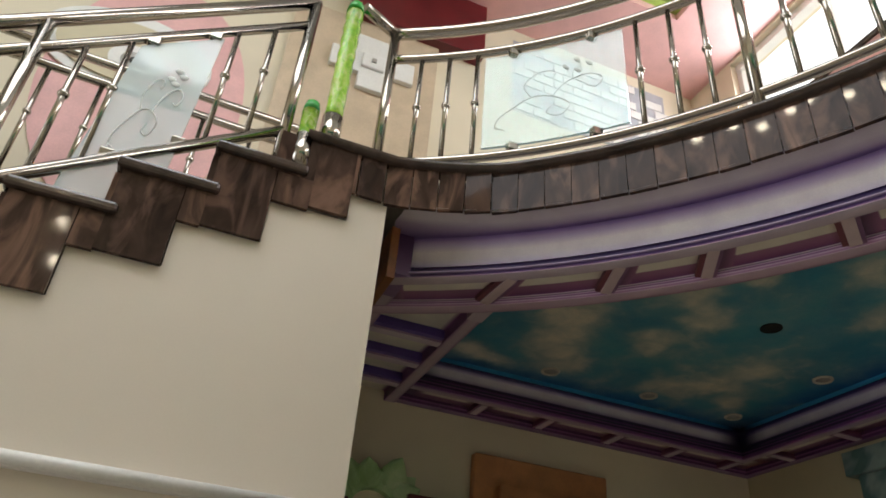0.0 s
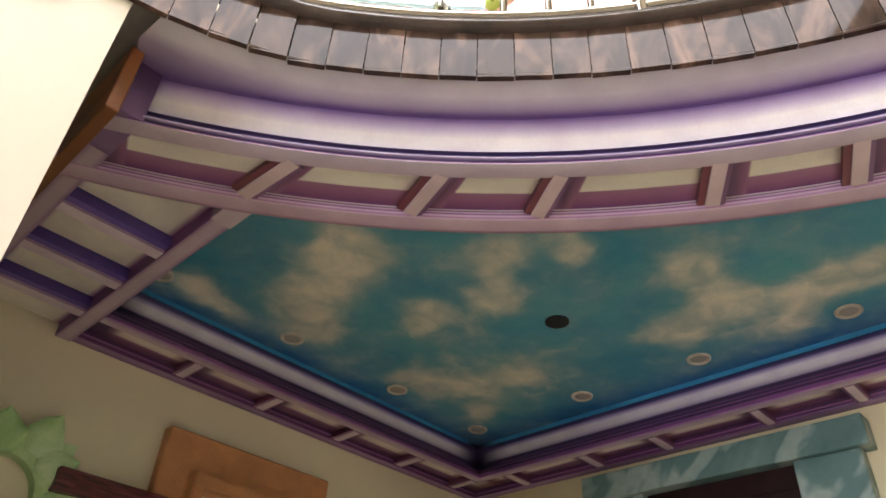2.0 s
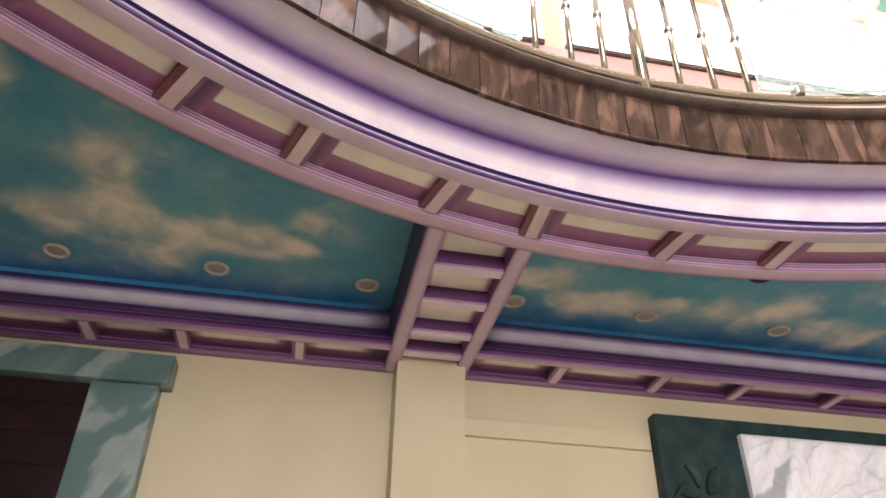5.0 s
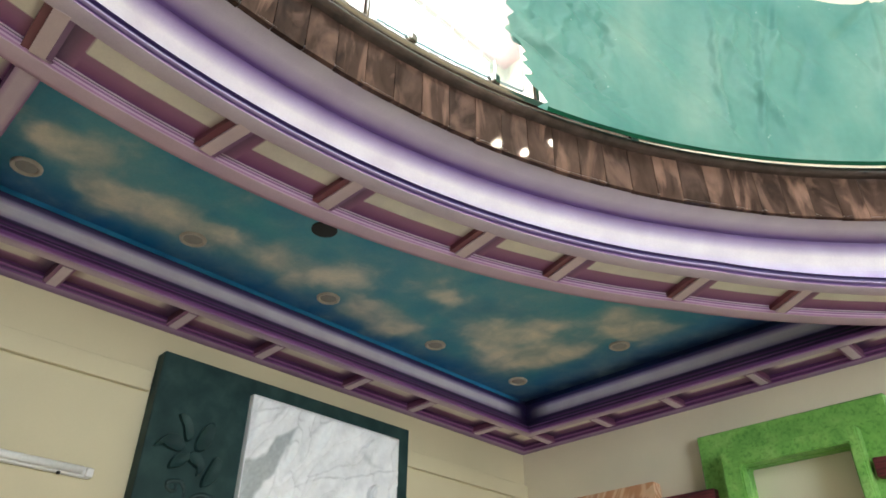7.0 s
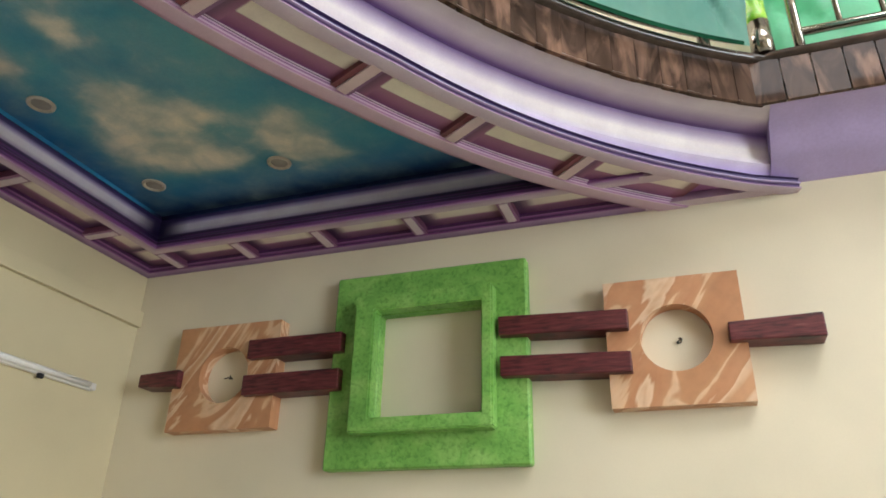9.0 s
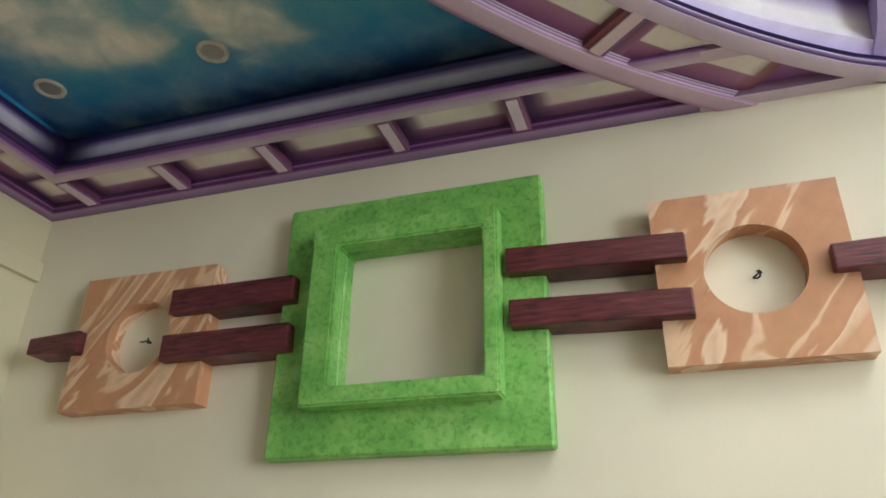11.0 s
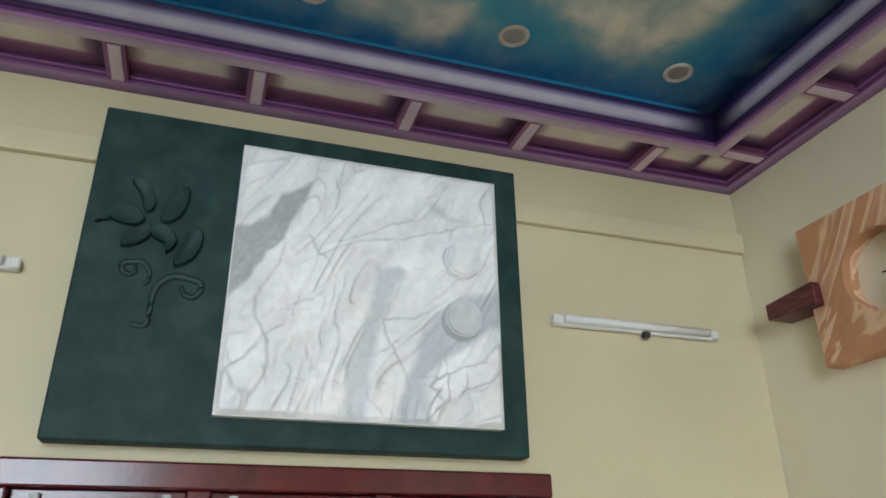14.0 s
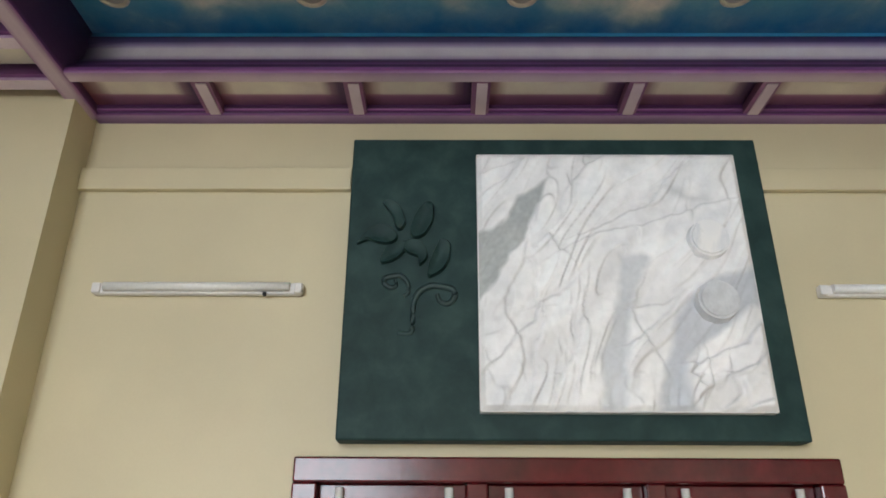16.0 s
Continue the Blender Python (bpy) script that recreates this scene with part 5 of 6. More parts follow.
door = thing("door_1", (2.0, SOUTH, FLOOR), "dark maroon door set back in the cream wall", "door", kind="structure")
YD = SOUTH - 0.14
part("frame_head", boxed(DOOR_X0, DOOR_X1, YD - 0.16, YD, DOOR_TOP - 0.13, DOOR_TOP, bevel=0.012), MAROON_WOOD, door)
for x0, x1 in ((DOOR_X0, DOOR_X0 + 0.13), (DOOR_X1 - 0.13, DOOR_X1)):
    part("frame_post", boxed(x0, x1, YD - 0.16, YD, FLOOR, DOOR_TOP - 0.13, bevel=0.012), MAROON_WOOD, door)
leaf = part("leaf", boxed(DOOR_X0 + 0.13, DOOR_X1 - 0.13, YD - 0.13, YD - 0.05, FLOOR, DOOR_TOP - 0.13, bevel=0.008), RED_WOOD, door, "dark red varnished leaf")
for z0, z1 in ((FLOOR + 0.3, -0.2), (0.1, 1.55)):
    part("panel", boxed(DOOR_X0 + 0.38, DOOR_X1 - 0.38, YD - 0.06, YD - 0.035, z0, z1, bevel=0.015), RED_WOOD, leaf)


# ---------- tube lights ----------
def batten(x0, x1, y0, y1, z, along, label, length):
    t = thing("tube_light", ((x0 + x1) / 2, (y0 + y1) / 2, z), label, "tube light", "wall tube lights")
    h = 0.035
    part("body", boxed(x0, x1, y0, y1, z - h, z + h, bevel=0.014), BATTEN, t)
    if along == 1:
        bm = bmesh.new()
        tube(bm, [(x0 - 0.012, y0 + 0.07, z + 0.005), (x0 - 0.012, y1 - 0.07, z + 0.005)], 0.026, 12)
        part("tube", bm, LAMP_WHITE, t)
        for y in (y0 - 0.004, y1 - 0.046):
            part("cap", boxed(x0 - 0.016, x0 + 0.02, y, y + 0.05, z - h + 0.004, z + h - 0.004, bevel=0.01), BATTEN, t)
        yc = y0 + 0.53 if label.startswith("grey-white") else y0 + 0.2
        s = 0.03 if label.startswith("grey-white") else 0.012
        part("clip", boxed(x0 - 0.02, x0 + 0.01, yc, yc + s * 1.6, z - h - s, z - h + 0.006, bevel=0.004), DARK, t)
    else:
        bm = bmesh.new()
        tube(bm, [(x0 + 0.07, y0 - 0.012, z + 0.005), (x1 - 0.07, y0 - 0.012, z + 0.005)], 0.035, 12)
        part("tube", bm, LAMP_WHITE, t)
        for x in (x0, x1 - 0.06):
            part("cap", boxed(x, x + 0.06, y0 - 0.04, y0 + 0.02, z - h - 0.006, z + h + 0.006, bevel=0.012), BATTEN, t)
    return t


batten(EAST - 0.05, EAST, -5.08, -3.87, 2.92, 1, "grey-white unlit tube light batten on the cream wall", 1.22)
batten(EAST - 0.05, EAST, -0.93, 0.27, 2.925, 1, "white unlit tube light beside the slate board", 1.22)
batten(-1.35, 1.08, 3.93, 3.985, 2.34, 0, "long grey-blue tube light batten on the stair wall", 2.4)


# ---------- steel rails, glass and newels of the gallery ----------
RAIL_R = 5.12
rail = thing("gallery_railing", arc(RAIL_R, 0, UPPER), "curved stainless steel railing with etched glass panels", "railing")


def arc_pts(r, a0, a1, z, n):
    return [arc(r, a0 + (a1 - a0) * k / n, z) for k in range(n + 1)]


for z, r, name in ((4.92, 0.034, "bottom_rail"), (6.02, 0.038, "middle_rail"), (6.33, 0.052, "handrail")):
    bm = bmesh.new()
    tube(bm, arc_pts(RAIL_R, -60.2, 62.5, z, 90), r, 10)
    part(name, bm, STEEL, rail)


def upright(name, p, z0, z1, r, knob, parent):
    bm = bmesh.new()
    tube(bm, [(p.x, p.y, z0), (p.x, p.y, z1)], r, 10)
    if knob:
        bmesh.ops.create_uvsphere(bm, u_segments=10, v_segments=7, radius=0.036, matrix=Matrix.Translation((p.x, p.y, knob)))
    for f in bm.faces:
        f.smooth = len(f.verts) < 6
    return part(name, bm, STEEL, parent)


def etching(parent, base, ux, n, z0, w, h):
    """Frosted scrolls and leaves on a glass panel: base is its lower corner, ux its way along."""
    def to(s, t):
        return base + ux * (s * w) + Vector((0, 0, t * h)) - n * 0.018
    for pts in ([(0.2, 0.35), (0.35, 0.45), (0.5, 0.42), (0.62, 0.3), (0.55, 0.2), (0.46, 0.25), (0.5, 0.32)],
                [(0.5, 0.42), (0.6, 0.55), (0.75, 0.6), (0.85, 0.52), (0.8, 0.44), (0.73, 0.48)],
                [(0.35, 0.45), (0.3, 0.6), (0.4, 0.72), (0.52, 0.7), (0.5, 0.62)],
                [(0.2, 0.35), (0.12, 0.28), (0.1, 0.18), (0.18, 0.14)]):
        bm = bmesh.new()
        sm = []
        for i in range(len(pts) - 1):
            p0, p1, p2, p3 = (Vector(pts[max(0, min(len(pts) - 1, j))]) for j in (i - 1, i, i + 1, i + 2))
            for k in range(6):
                t = k / 6
                sm.append(0.5 * ((2 * p1) + (p2 - p0) * t + (2 * p0 - 5 * p1 + 4 * p2 - p3) * t * t + (3 * p1 - p0 - 3 * p2 + p3) * t ** 3))
        tube(bm, [to(*p) for p in sm], 0.005, 5)
        part("scroll", bm, FROST, parent)
    for s, t in ((0.6, 0.72), (0.68, 0.78), (0.76, 0.72), (0.68, 0.66)):
        bm = bmesh.new()
        bmesh.ops.create_uvsphere(bm, u_segments=8, v_segments=5, radius=0.035, matrix=Matrix.Translation(to(s, t)) @ Matrix.Diagonal((0.9, 0.3, 0.6, 1)))
        part("petal", bm, FROST, parent)


FROST = plain("white_etching", (0.78, 0.82, 0.80), 0.6)


def clamp(p, z, parent):
    bm = boxed(p.x - 0.045, p.x + 0.045, p.y - 0.03, p.y + 0.03, z - 0.035, z + 0.035, bevel=0.01)
    part("clamp", bm, STEEL, parent)


for k in range(5):
    a = 62.5 - 30 * k
    if a > -60:
        upright("post", arc(RAIL_R, a, 0), UPPER - 0.02, 6.33, 0.042, 0, rail)
    if k == 4:
        break
    for d in (2.9, 5.5, 8.1, 22.0, 24.7, 27.2):
        upright("baluster", arc(RAIL_R, a - d, 0), 4.92, 6.02, 0.02, 5.47, rail)
    g0, g1 = a - 8.9, a - 20.9
    bm = bmesh.new()
    n = 10
    rows = [[bm.verts.new(arc(r, g0 + (g1 - g0) * i / n, z)) for r, z in ((RAIL_R - 0.012, 5.0), (RAIL_R + 0.012, 5.0), (RAIL_R + 0.012, 5.94), (RAIL_R - 0.012, 5.94))] for i in range(n + 1)]
    for r0, r1 in zip(rows, rows[1:]):
        for q in range(4):
            bm.faces.new((r0[q], r0[(q + 1) % 4], r1[(q + 1) % 4], r1[q]))
    bm.faces.new(rows[0]); bm.faces.new(rows[-1])
    bmesh.ops.recalc_face_normals(bm, faces=bm.faces[:])
    gl = part("glass_panel", bm, ETCHED_GLASS, rail, "pale green etched glass")
    gl.visible_shadow = False
    if k < 2:
        p0, p1 = arc(RAIL_R, g0, 5.0), arc(RAIL_R, g1, 5.0)
        ux = (p1 - p0).normalized()
        etching(gl, p0, ux, Vector((ux.y, -ux.x, 0)) * (1 if (Vector((ux.y, -ux.x, 0))).dot(p0 - Vector((CX, CY, 5.0))) > 0 else -1), 5.0, (p1 - p0).length, 0.9)
    for d in (-2.6, -9.4):
        clamp(arc(RAIL_R, g0 + d, 0), 4.98, rail)
        clamp(arc(RAIL_R, g0 + d, 0), 5.96, rail)


# ---------- stair railing ----------
srail = thing("stair_railing", (-1.0, 4.05, 4.0), "slanted stainless steel stair railing with etched glass", "railing")
SLOPE = RISE / RUN


def on_slope(x, z):
    return Vector((x, 4.06, z + (x - 0.46) * SLOPE))


for z, r, name in ((4.80, 0.042, "bottom_rail"), (5.88, 0.036, "middle_rail"), (6.14, 0.050, "handrail")):
    bm = bmesh.new()
    tube(bm, [on_slope(0.46, z), on_slope(-4.5, z)], r, 10)
    part(name, bm, STEEL, srail)
for k in range(4):
    x = 0.46 - 1.6 * k
    p = on_slope(x, 0)
    upright("post", p, p.z + 4.44, p.z + 6.14, 0.044, 0, srail)
    if k == 3:
        break
    for d in (0.24, 0.48, 1.10, 1.34):
        p = on_slope(x - d, 0)
        upright("baluster", p, p.z + 4.80, p.z + 5.88, 0.02, p.z + 5.42, srail)
    bm = bmesh.new()
    x0, x1 = x - 0.56, x - 1.04
    xa, xb = x0 - 0.08, x1 - 0.16
    prism(bm, [(xa, on_slope(xa, 4.40).z), (xb, on_slope(xb, 4.40).z), (x1, on_slope(x1, 5.80).z), (x0, on_slope(x0, 5.80).z)], 1, 4.048, 4.072)
    gl = part("glass_panel", bm, STAIR_GLASS, srail, "milky etched glass")
    gl.visible_shadow = False
    if k == 0:
        etching(gl, on_slope(x1, 4.75), Vector((1, 0, SLOPE)).normalized(), Vector((0, 1, 0)), 0, 0.5, 0.95)
    for xx in (x0 - 0.06, x1 + 0.06):
        for z in (4.84, 5.84):
            clamp(on_slope(xx, 0), on_slope(xx, z).z, srail)
# short level stretch from the stair to the curved rail
for z, r, name in ((6.33, 0.05, "handrail"),):
    bm = bmesh.new()
    q = arc(RAIL_R, 62.5, z)
    tube(bm, [q, Vector((0.84, 4.09, z))], r, 10)
    part(name, bm, STEEL, rail)
# rail of the returning flight behind
back = thing("rear_stair_railing", (-1.0, 6.1, 6.0), "stainless steel railing of the rear stair flight", "railing")
for z in (6.27, 6.04):
    bm = bmesh.new()
    tube(bm, [(-3.4, 5.7, z + 0.06), (0.75, 5.7, z - 0.05)], 0.042, 10)
    part("rail_bar", bm, STEEL, back)
for x in (-2.9, -2.45, -2.0, -1.55, -1.1, -0.65, -0.2, 0.25, 0.7):
    upright("baluster", Vector((x, 5.7, 0)), UPPER, 6.04, 0.022, 5.5, back)


# ---------- lime bubble newels ----------
def newel(x, y, z0, z1, r):
    t = thing("acrylic_newel", (x, y, z0), "lime green bubble acrylic newel column on a steel foot", "newel", "lime newels")
    bm = bmesh.new()
    tube(bm, [(x, y, z0), (x, y, z0 + 0.28)], r * 1.02, 14)
    part("foot", bm, STEEL, t)
    bm = bmesh.new()
    n = 26
    tube(bm, [(x, y, z0 + 0.28 + (z1 - z0 - 0.28) * k / n) for k in range(n + 1)], [r * (0.9 + 0.06 * math.sin(k * 1.9) + 0.04 * math.sin(k * 4.3)) for k in range(n + 1)], 14)
    column = part("column", bm, LIME_ACRYLIC, t, "lime green acrylic")
    bm = bmesh.new()
    tube(bm, [(x, y, z1 - 0.02), (x, y, z1 + 0.06)], [r * 0.98, r * 0.8], 14)
    part("cap", bm, LIME_BRIGHT, t, "green plastic cap")
    return t


LIME_BRIGHT = plain("green_cap_plastic", (0.05, 0.35, 0.06), 0.2)
newel(0.77, 4.08, UPPER, 6.24, 0.075)
newel(0.60, 3.975, UPPER - RISE, 4.98, 0.062)
pn = arc(5.10, -62.3, 0)
newel(pn.x, pn.y, UPPER, 6.5, 0.075)

# ---------- south landing: railing, tarpaulins, cloth ----------
lrail = thing("landing_railing", (0.0, -4.86, UPPER), "straight stainless steel railing on the south landing", "railing")
for z, r, name in ((4.98, 0.034, "bottom_rail"), (6.02, 0.036, "middle_rail"), (6.33, 0.05, "handrail")):
    bm = bmesh.new()
    tube(bm, [(0.93, -4.88, z), (-5.5, -4.88, z)], r, 10)
    part(name, bm, STEEL, lrail)
for k in range(4):
    upright("post", Vector((0.93 - 1.6 * k, -4.88, 0)), UPPER - 0.02, 6.33, 0.036, 0, lrail)
    for d in (0.27, 0.54, 0.81, 1.08, 1.35):
        upright("baluster", Vector((0.93 - 1.6 * k - d, -4.88, 0)), 4.98, 6.02, 0.02, 5.5, lrail)


crease = random.Random(77)
CREASES = [(crease.random(), crease.random(), crease.uniform(-0.9, 0.9), crease.uniform(0.010, 0.02), crease.uniform(0.15, 0.55), crease.choice((1, 1, -1)) * crease.uniform(0.02, 0.045)) for k in range(44)]


def cloth(name, label, to, nu, nv, material, ragged):
    """A hanging sheet: to(u, v) gives the place and the way out; folds follow noise."""
    bm = bmesh.new()
    vs = []
    for i in range(nu + 1):
        row = []
        for j in range(nv + 1):
            u, v = i / nu, j / nv
            uu = u + ragged * (noise.noise(Vector((0, v * 9, 3))) * 0.05 + noise.noise(Vector((0, v * 31, 5))) * 0.025) * (1 - u) ** 2
            p, out = to(uu, v)
            f = sum(h * math.exp(-((u - cu) * math.cos(q) * 2.2 + (v - cv) * math.sin(q)) ** 2 / w ** 2) * math.exp(-((v - cv) * math.cos(q) - (u - cu) * math.sin(q) * 2.2) ** 2 / ln ** 2) for cu, cv, q, w, ln, h in CREASES)
            f += noise.noise(Vector((u * 5 + v * 1.5, v * 1.2, 1))) * 0.06 + noise.noise(Vector((u * 16, v * 5, 2))) * 0.007 + noise.noise(Vector((u * 45, v * 14, 2))) * 0.002
            f *= min(1.0, 0.1 + v * 5)
            row.append(bm.verts.new(p + out * f))
        vs.append(row)
    for i in range(nu):
        for j in range(nv):
            bm.faces.new((vs[i][j], vs[i + 1][j], vs[i + 1][j + 1], vs[i][j + 1])).smooth = True
    at = tuple(vs[nu // 2][0].co)
    ob = solo(name, bm, material, label, "tarpaulin", at)
    return ob


def tarp_at(u, v):
    a = -17.0 - 43.0 * u
    out = arc(1, a, 0) - Vector((CX, CY, 0))
    low = 4.722
    return arc(4.96, a + 3 * (1 - u) * (v - 0.4), low + (6.42 - low + 0.06 * math.sin(u * 14)) * v), -out


tarp = cloth("tarpaulin", "crumpled sea-green tarpaulin hung over the curved railing", tarp_at, 170, 46, TARP, 1.0)
DARK_GREEN = plain("dark_green_plastic", (0.004, 0.05, 0.022), 0.8, vary=0.3, Specular_IOR_Level=0.1)
# dark green ribbon filling the gap between the sheet and the marble nosing
bm = bmesh.new()
for k in range(60):
    a0, a1 = -19.0 - 40.5 * k / 60, -19.0 - 40.5 * (k + 1) / 60
    lo = [bm.verts.new(arc(4.955, q, 4.716)) for q in (a0, a1)]
    hi = [bm.verts.new(arc(4.945, q, 4.744)) for q in (a0, a1)]
    bm.faces.new((lo[0], lo[1], hi[1], hi[0]))
part("gap_strip", bm, DARK_GREEN, tarp, "dark green strip under the lower edge")


def tarp_back(u, v):
    return Vector((1.15 - 6.0 * u, -5.15, 4.80 + 1.9 * v)), Vector((0, 1, 0))


GREEN_SHEET = plain("bright_green_plastic", (0.09, 0.45, 0.21), 0.4, vary=0.35, scale=3)
sheet = cloth("tarpaulin", "bright green plastic sheet behind the landing railing", tarp_back, 90, 24, GREEN_SHEET, 0.0)
for z in (4.86,):
    bm = bmesh.new()
    tube(bm, [(1.1 - 0.25 * k, -5.10 + 0.012 * math.sin(k * 1.7), z + 0.02 * math.sin(k * 0.9)) for k in range(23)], 0.015, 8)
    part("seam", bm, DARK_GREEN, sheet, "dark green welded seam")

bm = bmesh.new()
rnd = random.Random(4)
path = [arc(5.02, -60.0, 6.50), arc(4.96, -60.4, 6.30), arc(4.96, -60.8, 6.05), arc(4.97, -61.2, 5.80), arc(4.98, -61.6, 5.58)]
tube(bm, path, [0.17, 0.22, 0.16, 0.13, 0.06], 22)
bmesh.ops.subdivide_edges(bm, edges=bm.edges[:], cuts=3, use_grid_fill=True)
for v in bm.verts:
    q = v.co * 7
    v.co += Vector((noise.noise(q), noise.noise(q + Vector((9, 0, 0))), noise.noise(q + Vector((0, 9, 0))))) * 0.10 + Vector((noise.noise(q * 2.3), noise.noise(q * 2.3 + Vector((5, 0, 0))), noise.noise(q * 2.3 + Vector((0, 5, 0))))) * 0.075
for f in bm.faces:
    f.smooth = True
solo("cleaning_rag", bm, DIRTY_CLOTH, "dirty crumpled grey cloth hung on the railing corner", "cloth", tuple(path[2]))

# ---------- upper hall: what shows beyond the railing ----------
backdrop, bn, bl, bb = shader("bright_daylight")
bb.inputs["Emission Color"].default_value, bb.inputs["Emission Strength"].default_value = (1, 0.97, 0.93, 1), 5.0
solo("backdrop", boxed(8.6, 8.65, -16, 16, 4.9, 20), backdrop, "bright overexposed daylight outside the upper windows", "backdrop", kind="structure")
for y0, y1 in ((-5.25, -0.82), (-0.55, 5.8)):
    win2 = thing("upper_window", (EAST, (y0 + y1) / 2, 8.6), "wide high window with pale frame against bright daylight", "window", "upper windows")
    n = round((y1 - y0) / (0.55 if y0 < -1 else 1.55))
    for k in range(n + 1):
        y = y0 + 0.05 + (y1 - y0 - 0.1) * k / n
        part("mullion", boxed(EAST + 0.1, EAST + 0.22, y - 0.045, y + 0.045, 8.72, 10.0, bevel=0.01), WHITE_PAINT, win2)
    for z0, z1 in ((8.6, 8.72), (10.0, 10.12)):
        part("rail", boxed(EAST + 0.1, EAST + 0.25, y0, y1, z0, z1), WHITE_PAINT, win2)
    part("sill", boxed(EAST - 0.06, EAST + 0.1, y0, y1, 8.52, 8.6, bevel=0.01), NOSING, win2, "dark stone sill")
solo("trim", boxed(EAST - 0.02, EAST, SOUTH, 5.0, 7.5, 8.52), PINK_PAINT, "pink painted band under the high windows", "band", kind="structure")

BRICK_LINE = plain("grey_brick_paint", (0.42, 0.42, 0.45), 0.6)
mural_bricks = thing("brick_pattern_relief", (4.9, NORTH, 9.4), "pale painted brick pattern on the upper wall", "wall relief")
rnd = random.Random(11)
bd = bpy.data.meshes.new("brick")
bm = boxed(-0.15, 0.15, -0.02, 0.0, -0.075, 0.075, bevel=0.01)
for v in bm.verts:
    v.co = v.co * U
bm.to_mesh(bd); bm.free()
bd.materials.append(WHITE_PAINT)
part("joint_field", boxed(3.45, 6.1, NORTH - 0.008, NORTH, 8.55, 9.95), BRICK_LINE, mural_bricks, "grey mortar field")
for row in range(8):
    for col in range(8):
        if rnd.random() < 0.86 - 0.05 * abs(row - 4):
            ob = new("brick", bd)
            ob.parent = mural_bricks
            ob.location = W((3.62 + col * 0.325 + (row % 2) * 0.16, NORTH - 0.009, 8.65 + row * 0.17)) - W((4.9, NORTH, 9.4))

med = thing("wall_medallion", (-1.1, NORTH, 7.25), "oval cream medallion on a pink arched wall panel", "medallion")
bm = bmesh.new()
prism(bm, [(-0.95 + 1.02 * math.cos(2 * math.pi * k / 40), 6.9 + 1.65 * math.sin(2 * math.pi * k / 40)) for k in range(40)], 1, NORTH - 0.03, NORTH)
part("arch_panel", bm, PINK_PAINT, med, "pink painted panel")
for ox, oz, rx, rz, d, mt in ((-1.25, 7.34, 0.90, 0.56, 0.06, WHITE_PAINT), (-1.22, 7.30, 0.74, 0.43, 0.09, PALE_PAINT), (-0.86, 7.12, 0.36, 0.22, 0.11, PINK_PAINT), (-1.10, 7.16, 0.30, 0.21, 0.14, WHITE_PAINT), (-1.10, 7.14, 0.17, 0.12, 0.16, LAMP_DIFFUSER), (-1.10, 7.13, 0.075, 0.05, 0.18, DARK)):
    bm = bmesh.new()
    prism(bm, [(ox + rx * math.cos(2 * math.pi * k / 36), oz + rz * math.sin(2 * math.pi * k / 36)) for k in range(36)], 1, NORTH - d, NORTH)
    part("oval", bm, mt, med)
fan = thing("wall_rosette", (1.43, NORTH, 8.36), "white stepped cross-shaped rosette on the tan panel", "rosette")
for c, q in ((0.34, 0.04), (-0.34, -0.04), (-0.04, 0.28), (0.04, -0.28)):
    part("lobe", boxed(1.43 + c - 0.21, 1.43 + c + 0.21, NORTH - 0.13, NORTH - 0.055, 8.36 + q - 0.17, 8.36 + q + 0.17, bevel=0.015), WHITE_PAINT, fan)
part("hub", boxed(1.28, 1.58, NORTH - 0.17, NORTH - 0.055, 8.24, 8.48, bevel=0.02), LAMP_WHITE, fan)
part("socket", boxed(1.40, 1.46, NORTH - 0.19, NORTH - 0.17, 8.33, 8.39), LAMP_DIFFUSER, fan)

LIT, _n, _l, _b = shader("lit_lamp")
_b.inputs["Emission Color"].default_value, _b.inputs["Emission Strength"].default_value = (1, 0.82, 0.58, 1), 380.0
for x, y in ((-3.0, -0.4), (-2.9, -4.0)):
    lamp = thing("upper_downlight", (x, y, TOP), "small lit round downlight in the upper ceiling", "downlight", "upper downlights")
    bm = bmesh.new()
    bmesh.ops.create_cone(bm, cap_ends=True, segments=24, radius1=0.15, radius2=0.17, depth=0.05, matrix=Matrix.Translation((x, y, TOP - 0.02)))
    part("ring", bm, LAMP_WHITE, lamp)
    bm = bmesh.new()
    bmesh.ops.create_cone(bm, cap_ends=True, segments=20, radius1=0.08, radius2=0.08, depth=0.012, matrix=Matrix.Translation((x, y, TOP - 0.053)))
    part("bulb", bm, LIT, lamp, "glowing warm diffuser")

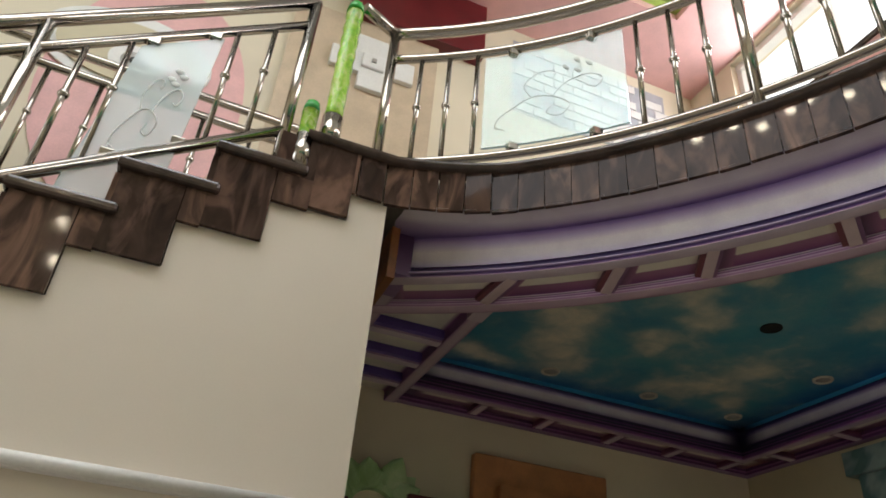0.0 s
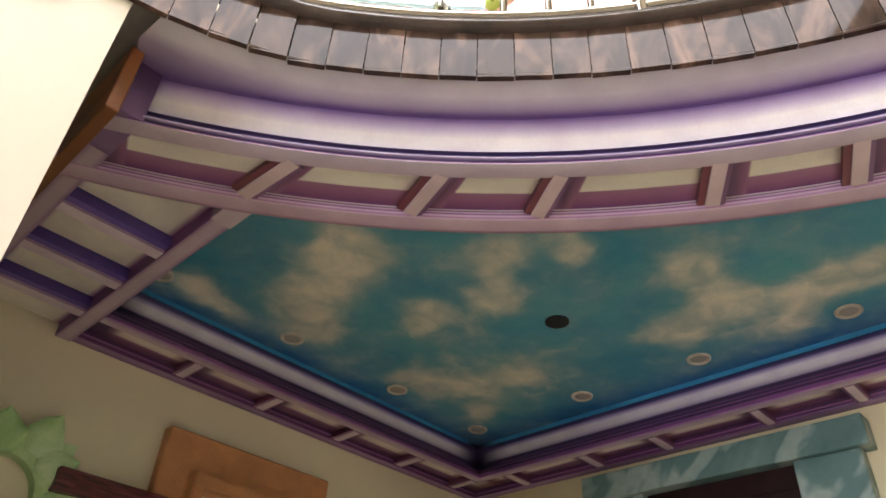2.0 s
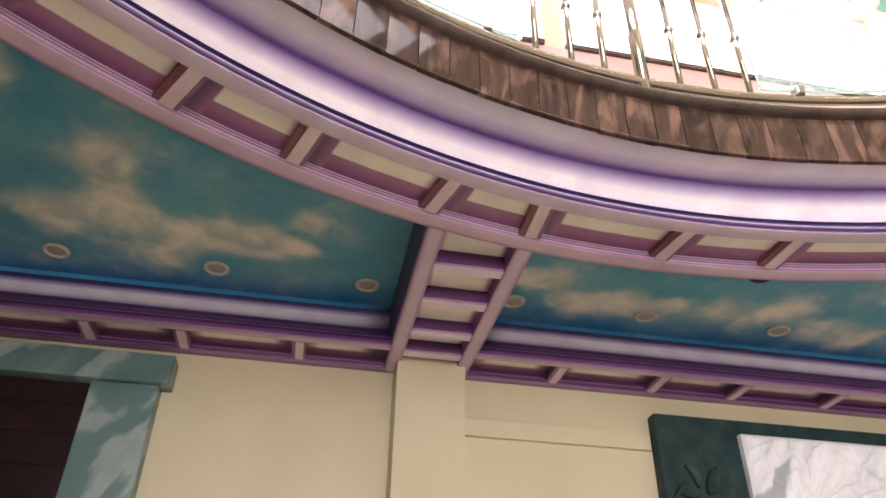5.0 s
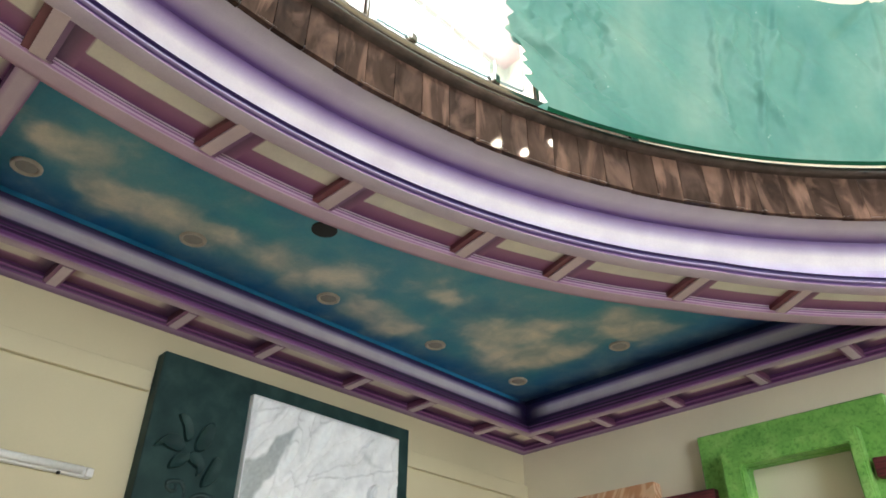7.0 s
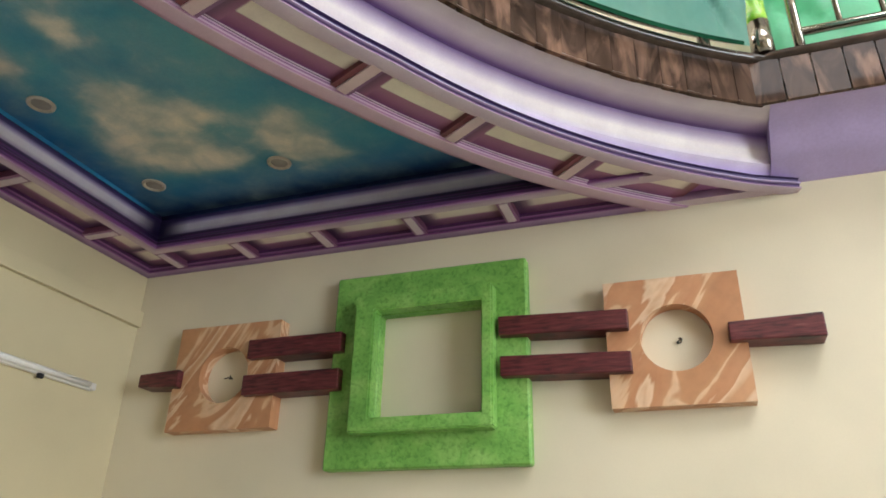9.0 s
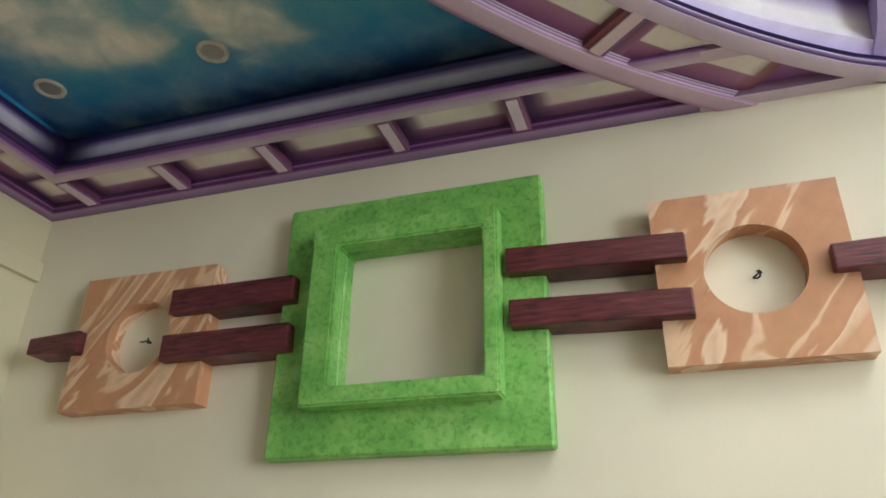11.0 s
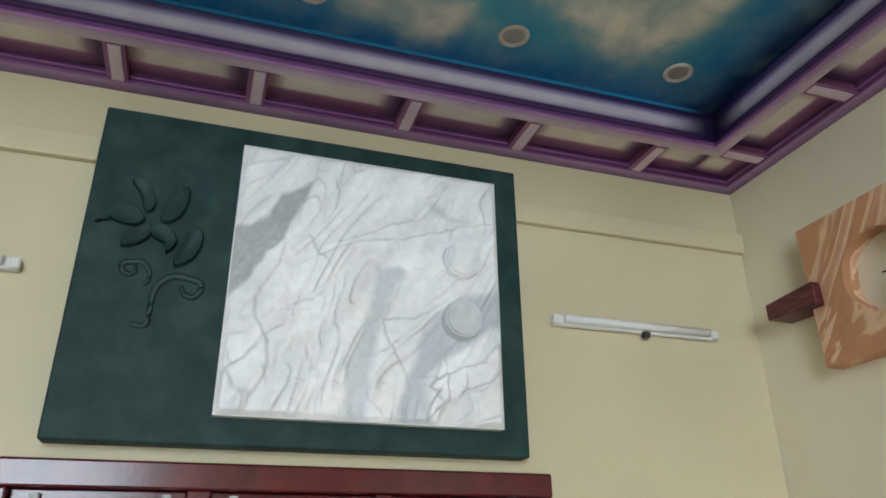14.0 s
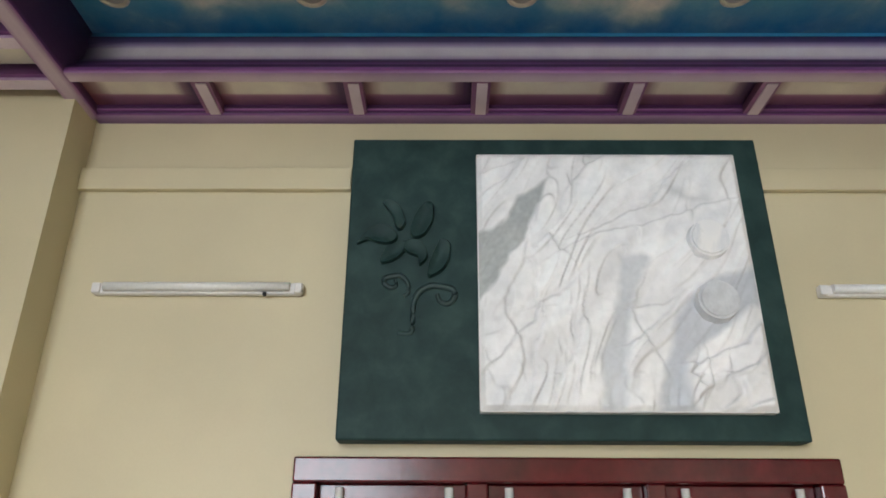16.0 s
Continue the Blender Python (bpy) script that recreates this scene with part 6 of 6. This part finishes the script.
sconce = thing("wall_lamp", (-2.75, SOUTH, 8.4), "lit two-bulb wall lamp high on the south wall", "wall lamp")
part("back_plate", boxed(-2.85, -2.62, SOUTH, SOUTH + 0.05, 7.75, 9.0, bevel=0.02), LAMP_WHITE, sconce)
for x, z in ((-2.8, 8.78), (-2.66, 7.97)):
    bm = bmesh.new()
    bmesh.ops.create_uvsphere(bm, u_segments=16, v_segments=10, radius=0.075, matrix=Matrix.Translation((x, SOUTH + 0.14, z)))
    for f in bm.faces:
        f.smooth = True
    part("bulb", bm, LIT, sconce, "glowing warm bulb")

# ---------- marble tiles, last ----------
def slab_mesh(name, w, h, d):
    bm = boxed(-w / 2, w / 2, -d / 2, d / 2, -h / 2, h / 2)
    for v in bm.verts:
        v.co = v.co * U
    me = bpy.data.meshes.new(name)
    bm.to_mesh(me)
    bm.free()
    me.materials.append(MARBLE)
    return me


def tile(mesh, parent, place_at, turn, rnd):
    ob = new("tile", mesh)
    ob.parent = parent
    ob.location = W(place_at) - W(ORIGIN[parent.name])
    ob.rotation_euler = (radians(rnd.uniform(-0.5, 0.5)), radians(rnd.uniform(-0.25, 0.25)), turn + radians(rnd.uniform(-0.6, 0.6)))
    return ob


rnd = random.Random(21)
W_TILE = 2 * 5.07 * math.sin(radians(STEP_A / 2)) - 0.005
tm = slab_mesh("tile", W_TILE, 0.335, 0.03)
a = 59.6
while a > -61.5:
    p = arc(5.075 + 0.2 * flare(a) - pull(a), a, 4.538)
    tile(tm, fascia, (p.x, p.y, p.z + rnd.uniform(-0.004, 0.004)), radians(a + 90 + 2.0 * max(0, a - 51)), rnd)
    a -= STEP_A
for k in range(23):
    tile(tm, fascia, (1.195 - 0.188 * k, -4.768, 4.538), 0, rnd)
for k in range(4):
    tile(tm, fascia, (1.10 - 0.188 * k, 3.955, 4.538), 0, rnd)
tall, low_t = slab_mesh("tile", 0.365, 0.555, 0.03), slab_mesh("tile", 0.13, 0.245, 0.03)
head = slab_mesh("tile", 0.26, 0.53, 0.03)
tile(head, stair, (0.845, 3.952, 4.435), 0, rnd)
tile(low_t, stair, (0.65, 3.957, 4.263), 0, rnd)
for k in range(1, 8):
    zt, x0 = UPPER - RISE * k - 0.07, 0.61 - RUN * k
    tile(tall, stair, (x0 + 0.183, 3.957, zt - 0.277), 0, rnd)
    tile(low_t, stair, (x0 + 0.435, 3.957, zt - 0.122), 0, rnd)
